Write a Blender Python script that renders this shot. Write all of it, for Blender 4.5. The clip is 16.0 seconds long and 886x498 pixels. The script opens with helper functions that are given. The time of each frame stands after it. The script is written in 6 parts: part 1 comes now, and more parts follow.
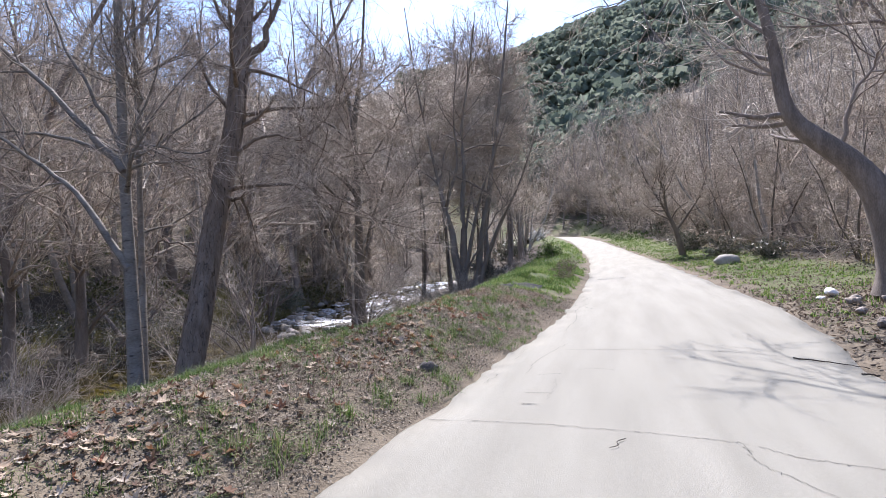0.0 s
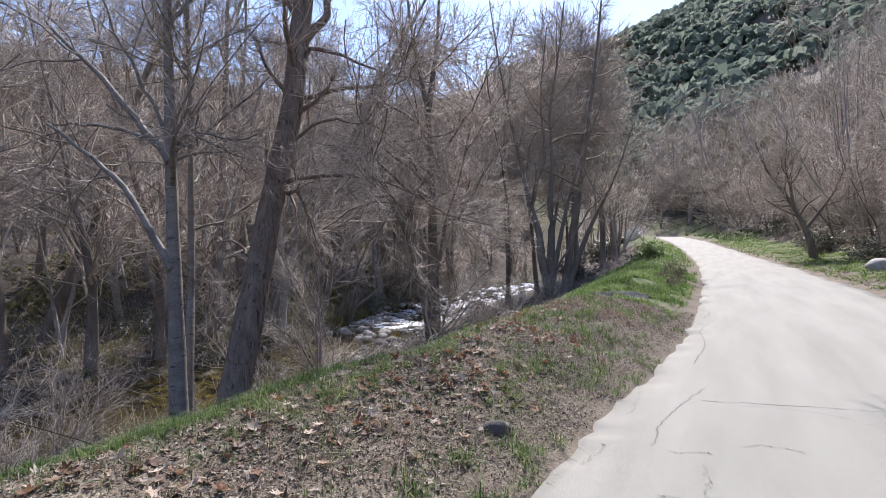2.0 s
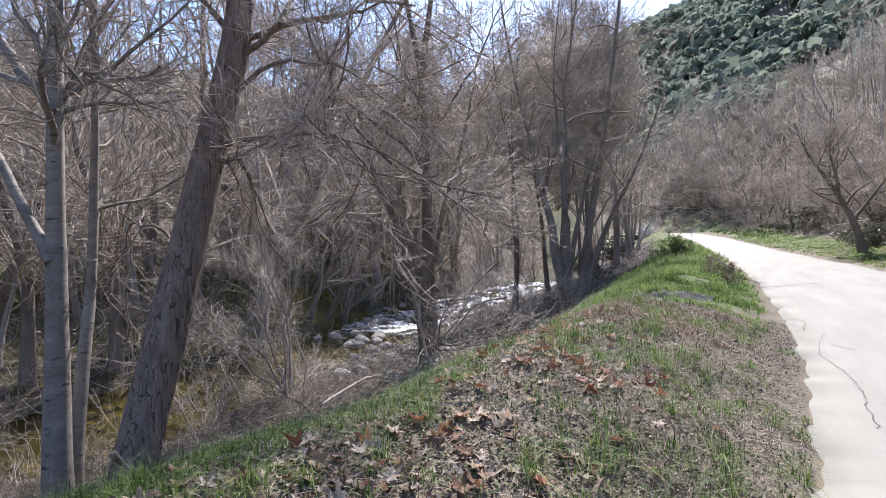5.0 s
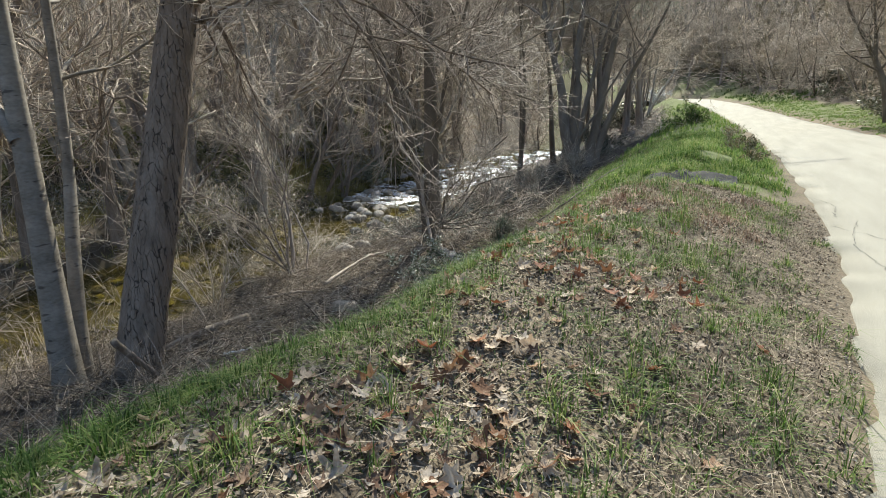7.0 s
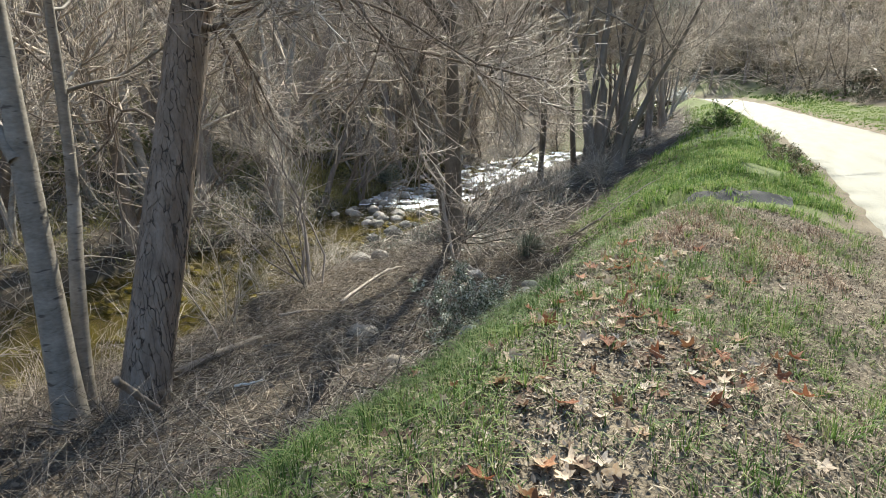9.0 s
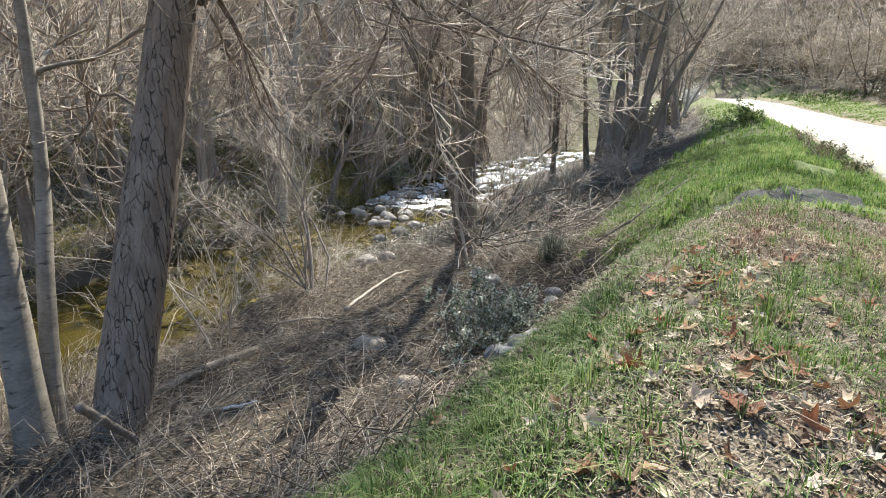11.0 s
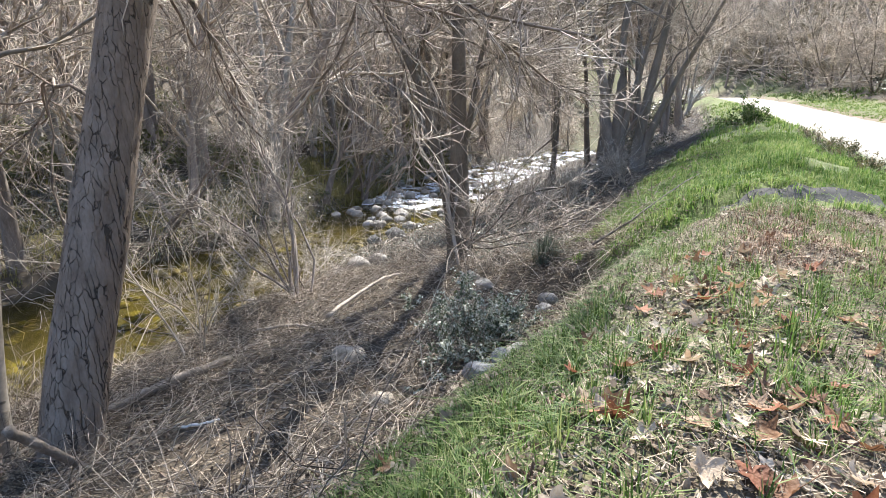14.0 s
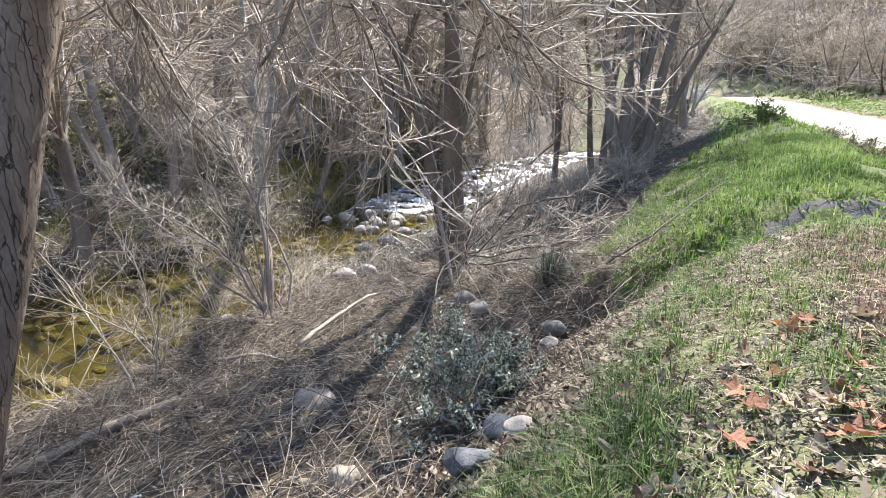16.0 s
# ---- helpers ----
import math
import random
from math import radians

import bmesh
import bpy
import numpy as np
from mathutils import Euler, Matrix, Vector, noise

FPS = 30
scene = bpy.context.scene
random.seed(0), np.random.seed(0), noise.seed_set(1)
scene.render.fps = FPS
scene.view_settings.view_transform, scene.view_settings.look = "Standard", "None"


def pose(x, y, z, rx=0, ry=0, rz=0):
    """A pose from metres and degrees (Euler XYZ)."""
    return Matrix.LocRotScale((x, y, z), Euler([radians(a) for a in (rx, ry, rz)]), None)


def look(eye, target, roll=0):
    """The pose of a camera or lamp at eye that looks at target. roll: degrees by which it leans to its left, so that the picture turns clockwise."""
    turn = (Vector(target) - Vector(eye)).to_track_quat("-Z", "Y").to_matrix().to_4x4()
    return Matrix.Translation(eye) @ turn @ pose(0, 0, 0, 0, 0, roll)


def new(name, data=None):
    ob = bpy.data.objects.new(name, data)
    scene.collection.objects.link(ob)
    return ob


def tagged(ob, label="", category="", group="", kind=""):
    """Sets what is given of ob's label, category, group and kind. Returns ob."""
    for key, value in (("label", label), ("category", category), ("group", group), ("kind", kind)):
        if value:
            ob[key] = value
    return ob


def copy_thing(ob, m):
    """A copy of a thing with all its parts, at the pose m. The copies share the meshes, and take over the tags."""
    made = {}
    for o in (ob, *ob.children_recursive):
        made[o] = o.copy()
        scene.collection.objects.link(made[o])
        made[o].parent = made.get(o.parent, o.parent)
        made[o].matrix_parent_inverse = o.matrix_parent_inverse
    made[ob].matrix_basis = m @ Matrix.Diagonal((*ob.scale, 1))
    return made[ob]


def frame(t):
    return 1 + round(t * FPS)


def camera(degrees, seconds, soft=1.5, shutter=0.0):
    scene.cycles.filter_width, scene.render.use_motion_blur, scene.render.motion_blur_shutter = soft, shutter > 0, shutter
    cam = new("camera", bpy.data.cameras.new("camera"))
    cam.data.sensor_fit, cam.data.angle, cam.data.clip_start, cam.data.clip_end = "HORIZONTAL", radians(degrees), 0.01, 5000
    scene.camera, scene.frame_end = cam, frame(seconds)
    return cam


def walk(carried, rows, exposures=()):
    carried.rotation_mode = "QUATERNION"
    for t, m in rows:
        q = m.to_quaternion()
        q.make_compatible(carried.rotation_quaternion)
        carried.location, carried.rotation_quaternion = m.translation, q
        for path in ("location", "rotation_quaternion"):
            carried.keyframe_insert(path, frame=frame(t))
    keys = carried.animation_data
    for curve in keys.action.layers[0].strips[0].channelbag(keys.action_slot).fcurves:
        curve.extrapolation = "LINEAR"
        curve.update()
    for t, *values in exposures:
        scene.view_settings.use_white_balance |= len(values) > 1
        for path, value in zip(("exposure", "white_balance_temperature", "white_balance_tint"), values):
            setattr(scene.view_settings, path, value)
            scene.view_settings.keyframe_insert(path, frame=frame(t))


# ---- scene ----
cam = camera(80.1, 16.0, soft=0.75)
PATH = [
    (0, (0.415, 0.439, 1.565), (-0.21, 2.339, 1.53), -2.0),
    (0.5, (0.326, 0.839, 1.567), (-0.388, 2.707, 1.537), -2.1),
    (1, (0.201, 1.321, 1.575), (-0.682, 3.115, 1.551), -2.0),
    (1.5, (0.031, 1.847, 1.584), (-0.885, 3.625, 1.56), -1.9),
    (2, (-0.137, 2.343, 1.545), (-1.062, 4.116, 1.519), -1.8),
    (2.5, (-0.29, 2.789, 1.374), (-1.221, 4.56, 1.352), -1.9),
    (3, (-0.466, 3.225, 1.339), (-1.401, 4.992, 1.317), -1.9),
    (3.5, (-0.682, 3.706, 1.334), (-1.624, 5.47, 1.314), -2.0),
    (6, (-1.494, 5.374, 1.29), (-2.445, 7.132, 1.232), -1.9),
    (6.5, (-1.546, 5.418, 1.364), (-2.495, 7.155, 1.073), -2.0),
    (7, (-1.554, 5.391, 1.428), (-2.485, 7.083, 0.908), -2.0),
    (7.5, (-1.579, 5.374, 1.468), (-2.511, 7.064, 0.942), -2.0),
    (8, (-1.641, 5.427, 1.501), (-2.574, 7.117, 0.976), -2.0),
    (8.5, (-1.785, 5.606, 1.568), (-2.723, 7.292, 1.043), -2.0),
    (9, (-1.982, 5.861, 1.638), (-2.96, 7.524, 1.112), -1.9),
    (11.5, (-2.558, 6.584, 1.396), (-3.556, 8.236, 0.873), -1.7),
    (12, (-2.564, 6.683, 1.305), (-3.564, 8.334, 0.784), -1.7),
    (12.5, (-2.532, 6.829, 1.167), (-3.535, 8.479, 0.644), -1.7),
    (13, (-2.522, 6.962, 1.133), (-3.525, 8.612, 0.611), -1.7),
    (13.5, (-2.532, 7.027, 1.324), (-3.538, 8.676, 0.804), -1.8),
    (14, (-2.57, 7.034, 1.364), (-3.576, 8.682, 0.842), -1.8),
    (14.5, (-2.684, 7.207, 1.349), (-3.69, 8.856, 0.828), -1.8),
    (15, (-2.827, 7.47, 1.358), (-3.832, 9.118, 0.837), -1.8),
    (15.5, (-2.957, 7.776, 1.356), (-3.963, 9.424, 0.834), -1.8),
    (16, (-3.024, 8.086, 1.306), (-4.031, 9.733, 0.785), -1.8),
]
EXPOSURES = [(0, 1.12, 6050, 19), (1.0, 0.95, 6050, 19), (3.5, 1.05, 6050, 18), (6.0, 1.3, 6050, 16), (6.6, 1.08, 6700, 3), (9.0, 1.42, 6700, 3), (11.5, 1.66, 6600, 6), (16, 1.93, 6350, 11)]
walk(cam, [(t, look(eye, target, roll)) for t, eye, target, roll in PATH], EXPOSURES)

# ---- light ----
SUN_AZ, SUN_EL = -15.0, 47.0          # degrees: to the left of +y, above the horizon
world = bpy.data.worlds.new("world")
scene.world = world
world.use_nodes = True
wn = world.node_tree
sky = wn.nodes.new("ShaderNodeTexSky")
sky.sky_type = "NISHITA"
sky.sun_disc = False
sky.sun_elevation, sky.sun_rotation = radians(SUN_EL), radians(SUN_AZ)
sky.altitude, sky.air_density, sky.dust_density, sky.ozone_density = 300, 1.0, 0.4, 1.5
wn.nodes["Background"].inputs["Strength"].default_value = 0.14
wn.links.new(sky.outputs[0], wn.nodes["Background"].inputs[0])
lamp = bpy.data.lights.new("sun", "SUN")
lamp.energy, lamp.angle, lamp.color = 5.0, radians(0.6), (1.0, 0.95, 0.88)
sun = new("sun", lamp)
TO_SUN = Vector((math.sin(radians(SUN_AZ)) * math.cos(radians(SUN_EL)), math.cos(radians(SUN_AZ)) * math.cos(radians(SUN_EL)), math.sin(radians(SUN_EL))))
sun.matrix_world = look(Vector((0, 0, 60)) + TO_SUN * 10, (0, 0, 60))


# ---- materials ----
def mat(name, colours, scale=8.0, rough=0.85, bump=0.3, bump_scale=40.0, island=0.0, per_object=0.0, stretch=(1, 1, 1), translucent=0.0, spec=0.3, metal=0.0, detail=6.0, fine=0.35):
    """Two scales of noise through a colour ramp, with fine relief; island and per_object shift the brightness piece by piece."""
    m = bpy.data.materials.new(name)
    m.use_nodes = True
    nt = m.node_tree
    b = nt.nodes["Principled BSDF"]
    b.inputs["Roughness"].default_value, b.inputs["Metallic"].default_value = rough, metal
    b.inputs["Specular IOR Level"].default_value = spec
    tc, mp = nt.nodes.new("ShaderNodeTexCoord"), nt.nodes.new("ShaderNodeMapping")
    mp.inputs["Scale"].default_value = stretch
    nt.links.new(tc.outputs["Object"], mp.inputs[0])
    big, small = nt.nodes.new("ShaderNodeTexNoise"), nt.nodes.new("ShaderNodeTexNoise")
    big.inputs["Scale"].default_value, big.inputs["Detail"].default_value = scale, detail
    small.inputs["Scale"].default_value, small.inputs["Detail"].default_value = bump_scale, 4
    nt.links.new(mp.outputs[0], big.inputs["Vector"])
    nt.links.new(mp.outputs[0], small.inputs["Vector"])
    mixv = nt.nodes.new("ShaderNodeMix")
    mixv.inputs[0].default_value = fine
    nt.links.new(big.outputs["Fac"], mixv.inputs[2])
    nt.links.new(small.outputs["Fac"], mixv.inputs[3])
    val = mixv.outputs[0]
    for amount, node, socket in ((island, "ShaderNodeNewGeometry", "Random Per Island"), (per_object, "ShaderNodeObjectInfo", "Random")):
        if amount:
            src, ma = nt.nodes.new(node), nt.nodes.new("ShaderNodeMath")
            ma.operation = "MULTIPLY_ADD"
            sub = nt.nodes.new("ShaderNodeMath")
            sub.operation = "SUBTRACT"
            sub.inputs[1].default_value = 0.5
            nt.links.new(src.outputs[socket], sub.inputs[0])
            nt.links.new(sub.outputs[0], ma.inputs[0])
            ma.inputs[1].default_value = amount
            nt.links.new(val, ma.inputs[2])
            val = ma.outputs[0]
    ramp = nt.nodes.new("ShaderNodeValToRGB")
    els = ramp.color_ramp.elements
    while len(els) < len(colours):
        els.new(0.5)
    for i, c in enumerate(colours):
        els[i].position = 0.28 + 0.44 * i / max(1, len(colours) - 1)
        els[i].color = (*c, 1)
    nt.links.new(val, ramp.inputs[0])
    nt.links.new(ramp.outputs[0], b.inputs["Base Color"])
    if bump:
        bp = nt.nodes.new("ShaderNodeBump")
        bp.inputs["Strength"].default_value, bp.inputs["Distance"].default_value = bump, 0.02
        nt.links.new(small.outputs["Fac"], bp.inputs["Height"])
        nt.links.new(bp.outputs[0], b.inputs["Normal"])
    if translucent:
        tr, mx = nt.nodes.new("ShaderNodeBsdfTranslucent"), nt.nodes.new("ShaderNodeMixShader")
        nt.links.new(ramp.outputs[0], tr.inputs[0])
        mx.inputs[0].default_value = translucent
        nt.links.new(b.outputs[0], mx.inputs[1])
        nt.links.new(tr.outputs[0], mx.inputs[2])
        nt.links.new(mx.outputs[0], nt.nodes["Material Output"].inputs[0])
    return m


M_GROUND = mat("earth and litter", [(0.045, 0.034, 0.023), (0.10, 0.079, 0.053), (0.18, 0.146, 0.102), (0.105, 0.088, 0.055)], 1.6, 0.95, 0.9, 38, fine=0.5)


def zone(m, attribute, colours, scale):
    """Lays other colours over the material where the mesh's own attribute says so."""
    nt = m.node_tree
    base = nt.nodes["Principled BSDF"].inputs["Base Color"]
    at, no, cr, mx = (nt.nodes.new("ShaderNode" + n) for n in ("Attribute", "TexNoise", "ValToRGB", "Mix"))
    at.attribute_name = attribute
    no.inputs["Scale"].default_value, no.inputs["Detail"].default_value = scale, 8.0
    cr.color_ramp.elements[0].position, cr.color_ramp.elements[1].position = 0.35, 0.65
    cr.color_ramp.elements[0].color, cr.color_ramp.elements[1].color = (*colours[0], 1), (*colours[1], 1)
    nt.links.new(no.outputs["Fac"], cr.inputs[0])
    mx.data_type = "RGBA"
    nt.links.new(at.outputs["Fac"], mx.inputs[0])
    nt.links.new(base.links[0].from_socket, mx.inputs[6])
    nt.links.new(cr.outputs[0], mx.inputs[7])
    nt.links.new(mx.outputs[2], base)


# leaf mould with the shade of the dense twigs put into its colour
zone(M_GROUND, "shaded_mould", ((0.04, 0.031, 0.022), (0.135, 0.108, 0.078)), 9.0)
zone(M_GROUND, "grass_thatch", ((0.04, 0.06, 0.015), (0.115, 0.135, 0.042)), 7.0)
zone(M_GROUND, "algae", ((0.028, 0.028, 0.008), (0.23, 0.205, 0.05)), 2.6)
M_ROAD = mat("worn pale asphalt", [(0.215, 0.205, 0.168), (0.285, 0.272, 0.225), (0.35, 0.335, 0.28)], 1.0, 0.8, 0.6, 140, spec=0.2, fine=0.5, stretch=(2.4, 0.34, 1))
M_CRACK = mat("crack", [(0.045, 0.042, 0.037), (0.10, 0.095, 0.085)], 20, 0.95)
M_CHUTE = mat("old dark asphalt", [(0.035, 0.035, 0.037), (0.06, 0.059, 0.058), (0.09, 0.088, 0.085)], 3, 0.95, 0.6, 60, spec=0.1)
# tree shade is put into this grass colour; M_LUSH holds the sunny one
M_GRASS_SHADED = mat("grass", [(0.03, 0.062, 0.014), (0.06, 0.115, 0.026), (0.10, 0.163, 0.042), (0.18, 0.213, 0.08)], 0.9, 0.6, 0, 20, island=0.65, translucent=0.38, spec=0.15)
M_TUFT = mat("tufted grass", [(0.045, 0.085, 0.018), (0.085, 0.148, 0.033), (0.135, 0.205, 0.055), (0.22, 0.25, 0.095)], 0.9, 0.6, 0, 20, island=0.65, translucent=0.42, spec=0.15)
M_LUSH = mat("lush grass", [(0.05, 0.105, 0.02), (0.105, 0.19, 0.036), (0.17, 0.262, 0.062), (0.27, 0.31, 0.115)], 0.7, 0.6, 0, 20, island=0.6, translucent=0.5, spec=0.15)
M_STRAW = mat("dead stalks", [(0.10, 0.078, 0.055), (0.25, 0.203, 0.155), (0.44, 0.378, 0.305)], 1.2, 0.8, 0.2, 40, island=0.65)
M_CHAFF = mat("dry chaff", [(0.07, 0.053, 0.036), (0.185, 0.145, 0.10), (0.36, 0.30, 0.22)], 1.2, 0.85, 0.2, 40, island=0.8)
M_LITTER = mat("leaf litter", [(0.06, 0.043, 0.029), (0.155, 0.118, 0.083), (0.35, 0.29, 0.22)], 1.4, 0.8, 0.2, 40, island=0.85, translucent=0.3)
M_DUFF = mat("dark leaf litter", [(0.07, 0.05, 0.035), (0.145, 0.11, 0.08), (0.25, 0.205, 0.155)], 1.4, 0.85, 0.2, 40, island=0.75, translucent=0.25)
M_CRUMBS = mat("leaf crumbs", [(0.04, 0.03, 0.021), (0.105, 0.079, 0.056), (0.215, 0.17, 0.124), (0.38, 0.32, 0.245)], 1.4, 0.85, 0.2, 40, island=0.95, translucent=0.2)
M_RUSTY = mat("rusty dry stalks", [(0.13, 0.07, 0.045), (0.27, 0.165, 0.105), (0.42, 0.31, 0.22)], 1.2, 0.8, 0, 20, island=0.6)
M_LEAF = mat("fallen leaf", [(0.15, 0.076, 0.04), (0.265, 0.16, 0.093), (0.385, 0.275, 0.18), (0.51, 0.405, 0.295)], 9, 0.7, 0.4, 60, per_object=0.7, translucent=0.3)
M_LEAF_RED = mat("red brown leaf", [(0.15, 0.06, 0.03), (0.24, 0.095, 0.05), (0.31, 0.16, 0.085)], 9, 0.7, 0.4, 60, per_object=0.4, translucent=0.25)
M_BARK_PALE = mat("smooth grey bark", [(0.11, 0.097, 0.085), (0.26, 0.24, 0.212), (0.34, 0.32, 0.285), (0.41, 0.388, 0.35)], 2.2, 0.75, 0.3, 14, stretch=(1.2, 1.2, 2.6), fine=0.4)



def knotted_bark():
    """Smooth grey bark with short dark marks across the trunk."""
    m = mat("smooth grey bark", [(0.10, 0.086, 0.07), (0.19, 0.168, 0.14), (0.255, 0.228, 0.192), (0.32, 0.29, 0.25)], 2.2, 0.75, 0.3, 14, stretch=(1.2, 1.2, 2.6), fine=0.4)
    nt = m.node_tree
    b, ramp = nt.nodes["Principled BSDF"], [n for n in nt.nodes if n.type == "VALTORGB"][0]
    tc, mp, no, cr, mx = (nt.nodes.new("ShaderNode" + n) for n in ("TexCoord", "Mapping", "TexNoise", "ValToRGB", "Mix"))
    mp.inputs["Scale"].default_value = (5, 5, 16)
    nt.links.new(tc.outputs["Object"], mp.inputs[0])
    no.inputs["Scale"].default_value, no.inputs["Detail"].default_value = 1.0, 2.0
    nt.links.new(mp.outputs[0], no.inputs["Vector"])
    cr.color_ramp.elements[0].position, cr.color_ramp.elements[1].position = 0.63, 0.70
    nt.links.new(no.outputs["Fac"], cr.inputs[0])
    mx.data_type = "RGBA"
    mx.inputs[7].default_value = (0.085, 0.073, 0.062, 1)
    nt.links.new(cr.outputs[0], mx.inputs[0])
    nt.links.new(ramp.outputs[0], mx.inputs[6])
    nt.links.new(mx.outputs[2], b.inputs["Base Color"])
    return m


M_KNOTTED = knotted_bark()


def plated_bark():
    """Long pale plates parted by dark wandering cracks."""
    m = mat("furrowed bark", [(0.135, 0.102, 0.077), (0.225, 0.178, 0.14), (0.315, 0.258, 0.208)], 5, 0.9, 0.0, 30, stretch=(1.5, 1.5, 0.5))
    nt = m.node_tree
    b, ramp = nt.nodes["Principled BSDF"], [n for n in nt.nodes if n.type == "VALTORGB"][0]
    tc, warp, scl, add, mp, vo, cr, mx, bp, fine, sm = (nt.nodes.new("ShaderNode" + n) for n in ("TexCoord", "TexNoise", "VectorMath", "VectorMath", "Mapping", "TexVoronoi", "ValToRGB", "Mix", "Bump", "TexNoise", "Math"))
    warp.inputs["Scale"].default_value, warp.inputs["Detail"].default_value = 10.0, 3.0
    nt.links.new(tc.outputs["Object"], warp.inputs["Vector"])
    scl.operation, scl.inputs["Scale"].default_value = "SCALE", 0.055
    nt.links.new(warp.outputs["Color"], scl.inputs[0])
    nt.links.new(tc.outputs["Object"], add.inputs[0])
    nt.links.new(scl.outputs[0], add.inputs[1])
    mp.inputs["Scale"].default_value = (19.0, 19.0, 1.15)
    nt.links.new(add.outputs[0], mp.inputs[0])
    vo.feature = "DISTANCE_TO_EDGE"
    vo.inputs["Scale"].default_value = 1.0
    nt.links.new(mp.outputs[0], vo.inputs["Vector"])
    cr.color_ramp.elements[0].position, cr.color_ramp.elements[1].position = 0.0, 0.055
    # some cracks close up, so that plates run together
    gap, wide = nt.nodes.new("ShaderNodeTexNoise"), nt.nodes.new("ShaderNodeMath")
    gap.inputs["Scale"].default_value, gap.inputs["Detail"].default_value = 0.8, 2.0
    nt.links.new(mp.outputs[0], gap.inputs["Vector"])
    wide.operation, wide.inputs[1].default_value = "MULTIPLY_ADD", 0.24
    shift = nt.nodes.new("ShaderNodeMath")
    shift.operation, shift.inputs[1].default_value = "SUBTRACT", 0.43
    nt.links.new(gap.outputs["Fac"], shift.inputs[0])
    nt.links.new(shift.outputs[0], wide.inputs[0])
    nt.links.new(vo.outputs["Distance"], wide.inputs[2])
    nt.links.new(wide.outputs[0], cr.inputs[0])
    mx.data_type = "RGBA"
    mx.inputs[6].default_value = (0.07, 0.057, 0.046, 1)
    nt.links.new(cr.outputs[0], mx.inputs[0])
    nt.links.new(ramp.outputs[0], mx.inputs[7])
    nt.links.new(mx.outputs[2], b.inputs["Base Color"])
    fine.inputs["Scale"].default_value, fine.inputs["Detail"].default_value = 60.0, 3.0
    nt.links.new(tc.outputs["Object"], fine.inputs["Vector"])
    sm.operation, sm.inputs[1].default_value = "MULTIPLY_ADD", 0.18
    nt.links.new(fine.outputs["Fac"], sm.inputs[0])
    nt.links.new(cr.outputs[0], sm.inputs[2])
    bp.inputs["Strength"].default_value, bp.inputs["Distance"].default_value = 1.0, 0.03
    nt.links.new(sm.outputs[0], bp.inputs["Height"])
    nt.links.new(bp.outputs[0], b.inputs["Normal"])
    return m


M_BARK_DARK = plated_bark()
M_ALDER = mat("smooth brown alder bark", [(0.085, 0.07, 0.055), (0.15, 0.126, 0.10), (0.215, 0.187, 0.15)], 2.4, 0.8, 0.45, 22, stretch=(1.4, 1.4, 0.8))
M_DARK_STONE = mat("dark brown stone", [(0.075, 0.066, 0.06), (0.125, 0.112, 0.102), (0.19, 0.172, 0.158)], 9, 0.9, 0.8, 40)
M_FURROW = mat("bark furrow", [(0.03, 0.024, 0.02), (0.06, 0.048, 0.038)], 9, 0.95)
M_CLUMP = mat("grey brown alder bark", [(0.105, 0.09, 0.073), (0.185, 0.158, 0.13), (0.265, 0.23, 0.192)], 2.4, 0.8, 0.5, 26, stretch=(1.4, 1.4, 0.5))
M_BARK = mat("brown bark", [(0.14, 0.118, 0.10), (0.24, 0.205, 0.178), (0.33, 0.287, 0.252)], 5, 0.85, 0.5, 40, stretch=(1.5, 1.5, 0.4), per_object=0.25)
M_TWIG = mat("twigs", [(0.205, 0.168, 0.134), (0.37, 0.31, 0.25), (0.53, 0.46, 0.378)], 1.2, 0.75, 0, 20, island=0.55, spec=0.3)
M_TWIG_RED = mat("reddish twigs", [(0.26, 0.212, 0.165), (0.405, 0.34, 0.268), (0.54, 0.47, 0.383)], 0.8, 0.8, 0, 20, island=0.5, per_object=0.25, spec=0.15)
M_TWIG_PALE = mat("pale bare twigs", [(0.22, 0.182, 0.14), (0.41, 0.352, 0.28), (0.63, 0.56, 0.465)], 1.2, 0.55, 0, 20, island=0.7, spec=0.4)
# stem colour lowered to hold the tree shade over the bank's foot
M_STEM = mat("weathered dead stems, shade tone", [(0.055, 0.045, 0.036), (0.115, 0.096, 0.079), (0.25, 0.216, 0.18)], 1.2, 0.75, 0, 20, island=0.7)
M_ROCK = mat("grey river stone", [(0.17, 0.155, 0.135), (0.28, 0.26, 0.23), (0.40, 0.37, 0.33)], 6, 0.85, 0.6, 45, per_object=0.45)
M_SLATE = mat("blue grey slate", [(0.10, 0.105, 0.118), (0.18, 0.185, 0.20), (0.30, 0.30, 0.308)], 9, 0.75, 0.8, 30, stretch=(1, 5, 1))
M_WOOD = mat("bleached dead wood", [(0.20, 0.165, 0.13), (0.33, 0.285, 0.235), (0.46, 0.41, 0.35)], 6, 0.85, 0.5, 35, stretch=(1, 1, 1))
M_LOG = mat("weathered log", [(0.10, 0.078, 0.06), (0.19, 0.158, 0.128), (0.33, 0.285, 0.24)], 5, 0.9, 0.7, 30)
M_WEED = mat("dark roadside weeds", [(0.045, 0.05, 0.022), (0.10, 0.105, 0.045), (0.20, 0.16, 0.09)], 2, 0.6, 0, 20, island=0.8, translucent=0.35, spec=0.3)
M_IVY = mat("grey green leaves", [(0.08, 0.10, 0.06), (0.17, 0.195, 0.14), (0.33, 0.35, 0.28)], 2, 0.4, 0, 20, island=0.8, translucent=0.25, spec=0.5)
